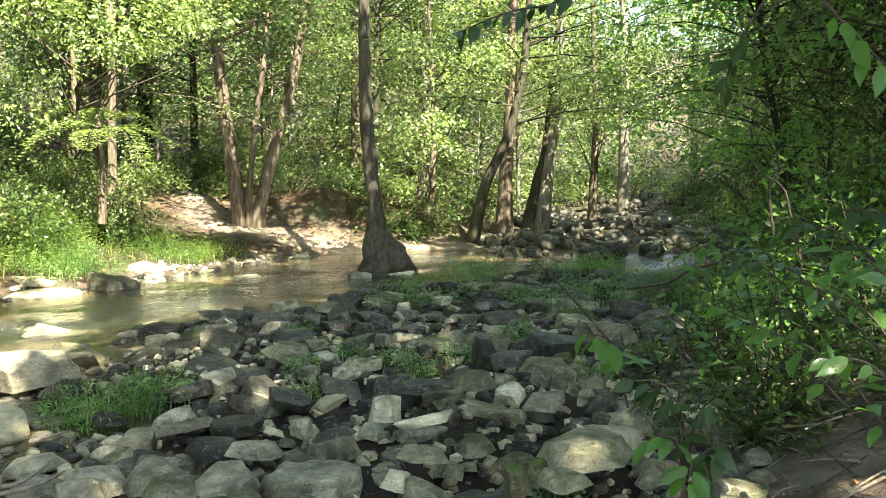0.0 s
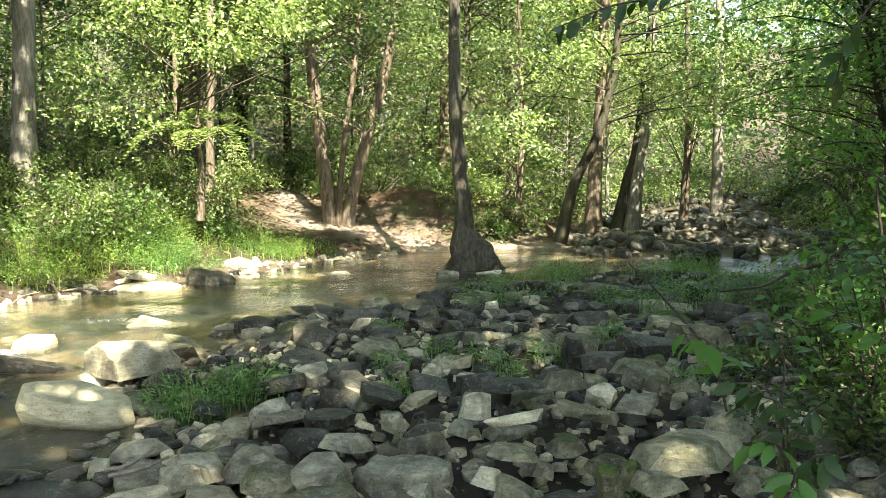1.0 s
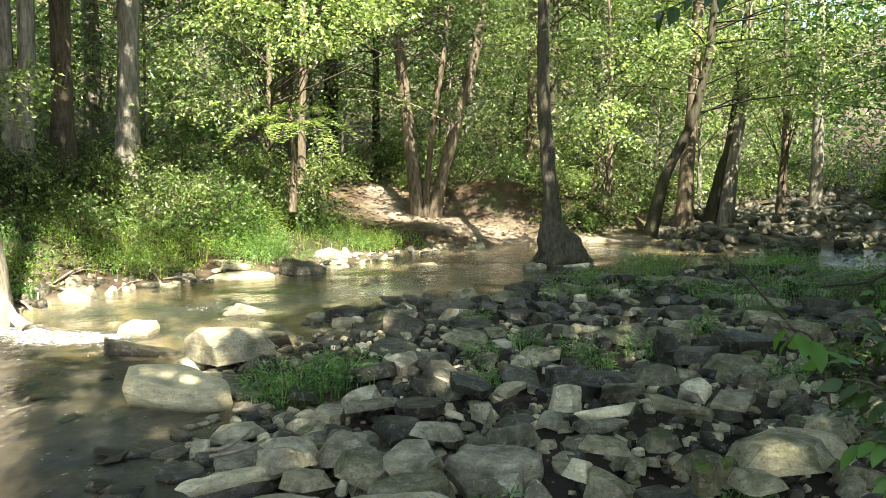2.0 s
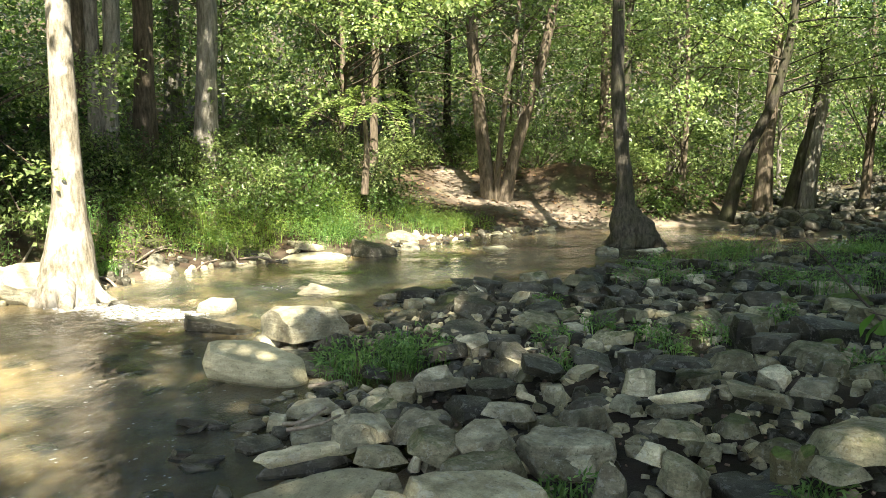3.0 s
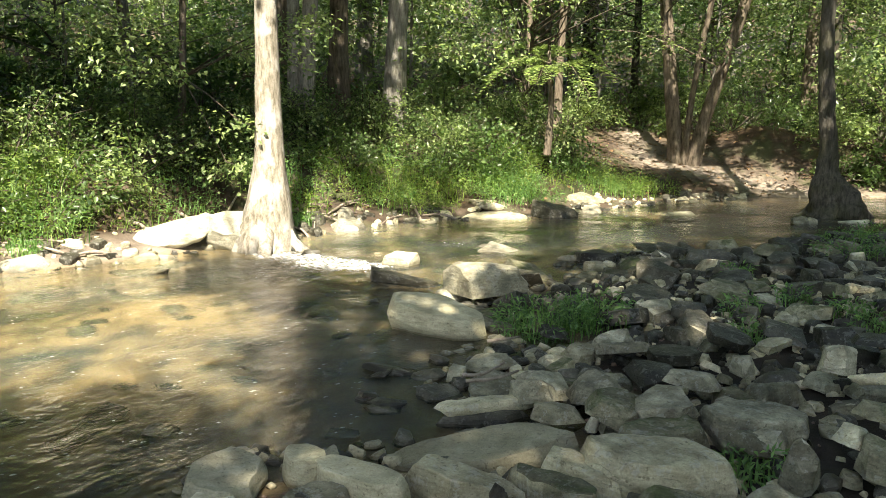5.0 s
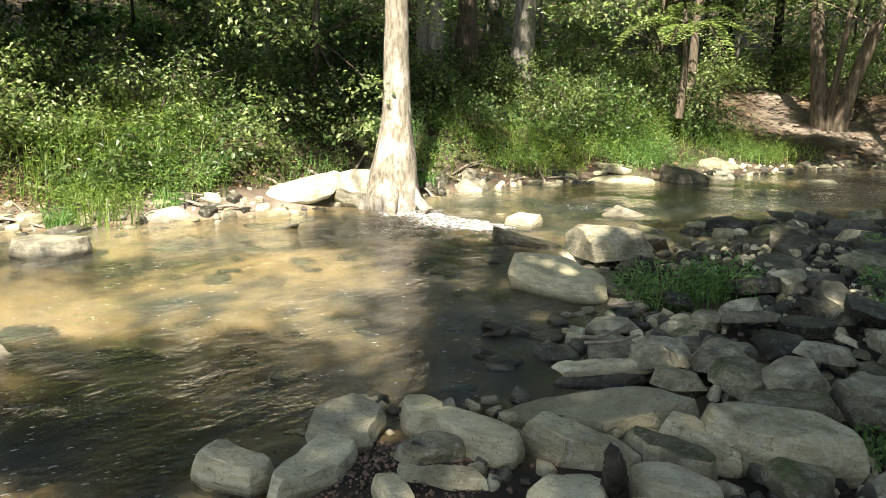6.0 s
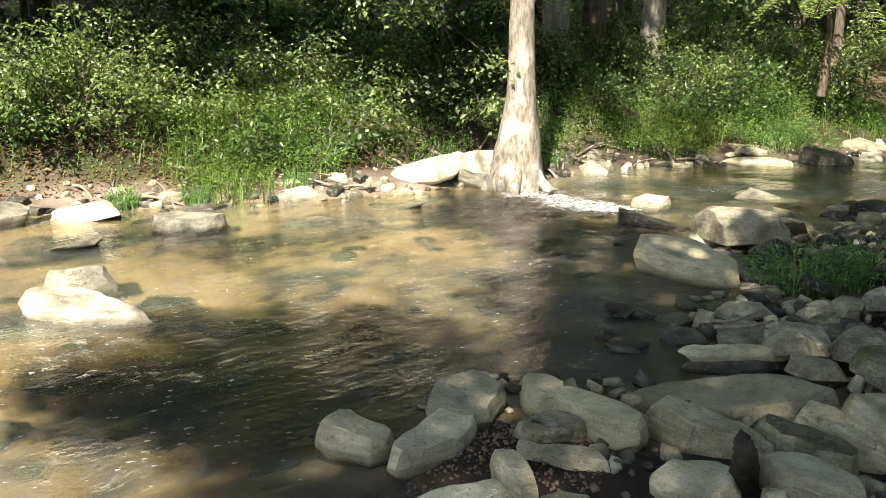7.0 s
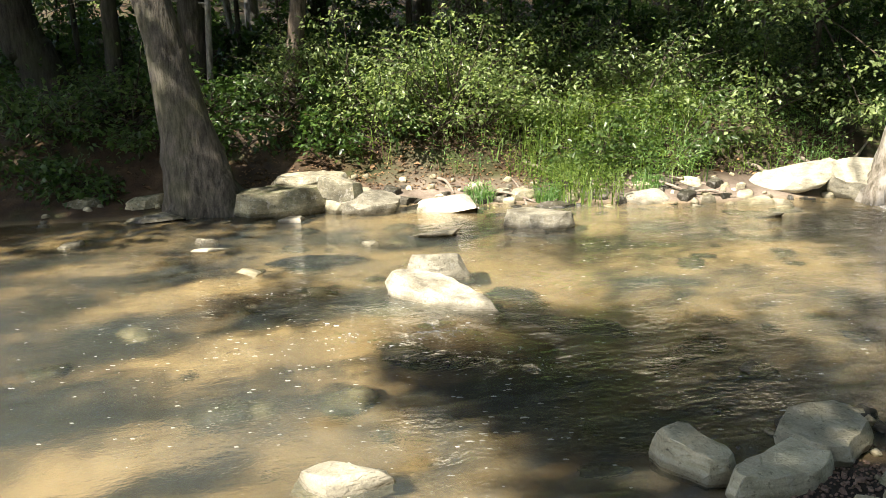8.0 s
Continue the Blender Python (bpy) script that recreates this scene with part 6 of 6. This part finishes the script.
sprig("leafy_branch", [(1.46, 2.51, 1.03), (1.34, 2.57, 1.30), (1.22, 2.63, 1.36)], FRESH_LEAVES, 14, 0.095, "leafy green branch reaching over the near bank", 11)
sprig("leafy_branch", [(1.56, 2.79, 0.65), (1.31, 2.81, 0.96), (1.00, 2.93, 1.10)], FRESH_LEAVES, 18, 0.095, "leafy green branch reaching over the near bank", 12)
sprig("leafy_branch", [(1.34, 2.34, 0.87), (1.24, 2.40, 1.04), (1.09, 2.47, 1.05)], FRESH_LEAVES, 10, 0.095, "leafy green branch reaching over the near bank", 13)
sprig("leafy_branch", [(1.66, 2.85, 1.11), (1.43, 2.97, 1.37), (1.26, 3.05, 1.41)], DEEP_LEAVES, 14, 0.095, "leafy green branch reaching over the near bank", 14)
sprig("leafy_branch", [(1.58, 3.23, 0.68), (1.35, 3.34, 0.93), (1.04, 3.45, 1.10)], FRESH_LEAVES, 16, 0.095, "leafy green branch reaching over the near bank", 15)
sprig("leafy_branch", [(1.50, 2.60, 1.40), (1.39, 2.66, 1.47), (1.27, 2.72, 1.48)], DEEP_LEAVES, 12, 0.095, "leafy green branch reaching over the near bank", 16)
sprig("leafy_branch", [(1.87, 3.54, 0.84), (1.53, 3.69, 1.17), (1.29, 3.79, 1.21)], DEEP_LEAVES, 16, 0.095, "leafy green branch reaching over the near bank", 17)
sprig("drooping_plant", [(0.78, 2.64, 0.61), (0.74, 2.60, 0.87), (0.64, 2.62, 0.91)], DEEP_LEAVES, 12, 0.085, "drooping green plant at the edge of the stones", 30, 0.25, hang=1.2)
sprig("drooping_plant", [(0.78, 2.64, 0.61), (0.79, 2.58, 0.83), (0.83, 2.52, 0.92)], DEEP_LEAVES, 12, 0.085, "drooping green plant at the edge of the stones", 31, 0.25, hang=1.2)
sprig("drooping_plant", [(0.78, 2.64, 0.61), (0.70, 2.51, 0.79), (0.61, 2.53, 0.78)], FRESH_LEAVES, 10, 0.085, "drooping green plant at the edge of the stones", 32, 0.25, hang=1.2)
sprig("drooping_plant", [(0.78, 2.64, 0.61), (0.79, 2.48, 0.76), (0.84, 2.46, 0.78)], DEEP_LEAVES, 9, 0.085, "drooping green plant at the edge of the stones", 33, 0.25, hang=1.2)
sprig("drooping_plant", [(0.78, 2.64, 0.61), (0.72, 2.39, 0.75), (0.70, 2.35, 0.72)], FRESH_LEAVES, 7, 0.085, "drooping green plant at the edge of the stones", 34, 0.25, hang=1.2)
sprig("drooping_plant", [(0.78, 2.64, 0.61), (0.72, 2.66, 0.90), (0.59, 2.69, 0.93)], DEEP_LEAVES, 10, 0.085, "drooping green plant at the edge of the stones", 35, 0.25, hang=1.2)

branch_rng = np.random.RandomState(71)
for n in range(20):
    x, y = branch_rng.uniform(1.6, 2.5), branch_rng.uniform(3.6, 5.6)
    z = z_at(x, y) + branch_rng.uniform(0.05, 0.45)
    reach = branch_rng.uniform(0.25, 0.5)
    sprig("leafy_branch", [(x, y, z), (x - 0.4 * reach, y - 0.25 * reach, z + 0.25 + 0.3 * branch_rng.rand()), (x - reach, y - 0.5 * reach, z + 0.3 + 0.35 * branch_rng.rand())],
          FRESH_LEAVES if n % 3 else DEEP_LEAVES, 16, 0.085, "leafy green branch of the near bank's shrubs", 200 + n, 0.2)
for n, (x, y, r, h) in enumerate(((1.7, 4.4, 0.45, 0.5), (2.1, 5.2, 0.55, 0.7), (1.75, 5.6, 0.4, 0.45), (2.6, 5.0, 0.6, 1.1), (2.4, 4.0, 0.5, 0.8), (2.7, 6.4, 0.6, 1.0))):
    bush("thicket", x, y, r, h, 1000, 0.055, LEAF_FRESH if n % 2 else LEAF_FOREST, "dense green shrub on the shaded near bank", 1200 + n, group="near bank shrubs", lift=0.1)

# ---- white water and floating foam ----
foam_rng = np.random.RandomState(41)


def foam_patch(name, cx, cy, rx, ry, turn, count, size, label):
    """Broken white water: small lumps and streaks over the surface."""
    soup = Soup()
    ball = rock_mesh(77, FOAM, 0.7, 0.0, 0.5)
    v0 = np.array([p.co[:] for p in ball.vertices])
    t0 = np.array([p.vertices[:] for p in ball.polygons])
    bpy.data.meshes.remove(ball)
    ca, sa = math.cos(radians(turn)), math.sin(radians(turn))
    for k in range(count):
        u, w = foam_rng.randn() * rx * 0.5, foam_rng.randn() * ry * 0.5
        x, y = cx + u * ca - w * sa, cy + u * sa + w * ca
        q = size * foam_rng.uniform(0.3, 1.2)
        m = v0 * (q * foam_rng.uniform(1.0, 2.6), q, q * 0.14)
        m = np.stack([m[:, 0] * ca - m[:, 1] * sa, m[:, 0] * sa + m[:, 1] * ca, m[:, 2]], 1)
        soup.add(m + (x, y, float(water_height(np.array(x), np.array(y))) - 0.003), t0)
    return tagged(new(name, soup.mesh(name, FOAM)), label, "foam", kind="stuff")


foam_patch("foam_specks", -5.0, 3.8, 3.0, 4.0, 60, 800, 0.015, "small white foam specks drifting on the water")
foam_patch("foam_specks", -4.4, 1.0, 2.2, 1.6, 60, 520, 0.014, "small white foam specks drifting on the water")
foam_patch("foam_specks", -2.95, 1.35, 0.5, 0.25, 60, 22, 0.016, "small white foam flakes by the bank")

for cx, cy, rx, ry, turn, count in ((-5.55, 6.86, 0.6, 0.3, -5, 210), (-5.0, 6.85, 0.5, 0.24, 5, 150), (-6.05, 6.85, 0.3, 0.2, 10, 60), (-4.75, 7.0, 0.3, 0.2, 20, 70), (-5.3, 6.3, 0.9, 0.3, 10, 80), (-4.7, 8.5, 0.5, 0.2, 10, 50)):
    foam_patch("white_water", cx, cy, rx, ry, turn, count // 2, 0.013, "white broken water of a small rapid")

for cx, cy, rx, ry, count in ((-4.2, 1.55, 0.4, 0.16, 70), (-4.9, 1.35, 0.35, 0.12, 40), (-4.45, 1.05, 0.3, 0.12, 40), (-5.5, 0.8, 0.4, 0.1, 30), (-3.6, 1.9, 0.4, 0.15, 40)):
    foam_patch("foam_specks", cx, cy, rx, ry, 70, count, 0.009, "fine white bubbles where the water ripples")

# ---- dead wood and litter ----


def stick(name, points, radius, label, material=STICK, category="stick"):
    soup = Soup()
    line = bend(points, 12)
    tube(soup, line, radius * np.linspace(1.0, 0.5, 12), 7, 0.08, len(bpy.data.objects))
    me = soup.mesh(name, material)
    me.shade_smooth()
    return tagged(new(name, me), label, category)


litter_rng = np.random.RandomState(51)


def litter(name, count, inside, x0, x1, y0, y1, label, size=0.06):
    """Fallen leaves that lie flat on the ground."""
    x, y = litter_rng.uniform(x0, x1, count * 4), litter_rng.uniform(y0, y1, count * 4)
    keep = inside(x, y)
    x, y = x[keep][:count], y[keep][:count]
    n = len(x)
    a = 6.28 * litter_rng.rand(n)
    base = np.stack([x, y, height(x, y) + 0.012 * litter_rng.rand(n) + 0.004], 1)
    L = size * litter_rng.uniform(0.5, 1.4, n)
    v, t = leaf_arrays(base, np.stack([np.cos(a), np.sin(a), 0.25 * litter_rng.randn(n)], 1), np.array([0, 0, 1.0]) + 0.3 * litter_rng.randn(n, 3), L, L * 0.6)
    return tagged(new(name, fast_mesh(name, v, t, DEADLEAF)), label, "leaf litter", kind="stuff")


def right_slope(x, y):
    edge = np.interp(y, RIGHT_BANK[:, 1], RIGHT_BANK[:, 0])
    return (x > edge - 0.2) & (shore(x, y)[0] > 0)


litter("leaf_litter", 6500, right_slope, 0.8, 4.5, 2.0, 8.0, "brown fallen leaves and scraps on the near bank", 0.028)
litter("leaf_litter", 5000, lambda x, y: (shore(x, y)[0] > 0.7) & (shore(x, y)[1] == 0), -16, 0, -4, 22, "brown fallen leaves on the far bank", 0.09)
litter("leaf_litter", 900, lambda x, y: (np.abs(x + 3.7) < 2.2) & (np.abs(y - 16) < 2.6) & (shore(x, y)[0] > 0.2), -6.2, -1.2, 13, 19, "brown fallen leaves on the sandy slope", 0.05)
litter("leaf_litter", 4000, lambda x, y: (shore(x, y)[0] > 0.45) & (shore(x, y)[0] < 2.2), -11.0, -8.0, 1.2, 4.6, "drift of brown dead leaves on the far bank", 0.035)
for n in range(170):
    x, y = litter_rng.uniform(0.9, 3.0), 2.2 + 4.6 * litter_rng.rand() ** 1.5
    if right_slope(x, y):
        a, L = 6.28 * litter_rng.rand(), litter_rng.uniform(0.06, 0.4)
        dx, dy = L * math.cos(a), L * math.sin(a)
        stick("twig", [(x - dx, y - dy, z_at(x - dx, y - dy) + 0.012), (x, y + 0.02, z_at(x, y) + 0.02), (x + dx, y + dy, z_at(x + dx, y + dy) + 0.014)], litter_rng.uniform(0.002, 0.008), "thin brown twig lying on the near bank", STICK if n % 2 else TWIG)
for n in range(26):
    y = litter_rng.uniform(2.0, 10.5)
    k = np.interp(y, [p[1] for p in FAR_BANK[4:]], [p[0] for p in FAR_BANK[4:]])
    x = k - litter_rng.uniform(0.15, 1.0)
    a, L = 6.28 * litter_rng.rand(), litter_rng.uniform(0.2, 0.6)
    dx, dy = L * math.cos(a), L * math.sin(a)
    stick("root", [(x - dx, y - dy, z_at(x - dx, y - dy) + 0.0), (x, y, z_at(x, y) + 0.06), (x + dx, y + dy, z_at(x + dx, y + dy) + 0.01)], litter_rng.uniform(0.01, 0.028), "bare grey-brown root along the far bank", STICK, "root")
# dead branches and stubs that stand out
stick("driftwood_stub", [(-1.27, 2.50, 0.05), (-1.19, 2.33, 0.24), (-1.21, 2.34, 0.30)], 0.055, "rotten dark stub of wood standing between the stones", BARK_DARK, "driftwood")
stick("fallen_branch", [(1.34, 4.85, 0.42), (1.61, 4.88, 0.44), (1.87, 4.81, 0.48)], 0.018, "long bare stick lying on the near bank")
stick("dead_branch", [(1.28, 6.42, 0.30), (1.19, 6.90, 0.42), (0.94, 6.94, 0.70), (0.77, 6.96, 0.86)], 0.012, "dark bare branch sticking up from the bar", TWIG)
stick("dead_branch", [(2.64, 7.76, 0.79), (2.36, 7.85, 0.71), (2.11, 7.92, 0.56), (1.76, 8.01, 0.49)], 0.02, "dark bare branch lying over the bar", TWIG)
stick("dead_branch", [(2.27, 5.77, 1.16), (2.23, 5.79, 1.51), (2.29, 5.76, 1.66), (2.20, 5.80, 1.85)], 0.01, "dark bare stem in the thicket", TWIG)
stick("dead_branch", [(2.36, 5.52, 0.99), (2.29, 5.55, 1.32), (2.19, 5.59, 1.55), (1.80, 5.93, 1.70)], 0.009, "dark bare stem in the thicket", TWIG)
stick("driftwood", [(-2.10, 3.82, 0.14), (-1.99, 3.85, 0.16), (-1.98, 4.09, 0.16)], 0.012, "grey drift sticks caught between the stones")
stick("driftwood", [(-2.04, 3.74, 0.14), (-1.90, 3.81, 0.16), (-1.85, 3.99, 0.16)], 0.012, "grey drift sticks caught between the stones")
stick("driftwood", [(-2.28, 4.50, 0.14), (-2.17, 4.55, 0.16), (-2.12, 4.64, 0.16)], 0.012, "grey drift sticks caught between the stones")
stick("root", [(-8.21, 4.67, 0.08), (-8.10, 4.96, 0.14), (-7.72, 5.09, 0.12), (-7.62, 5.35, 0.06)], 0.03, "pale bare root lying over the ledge", STICK, "root")
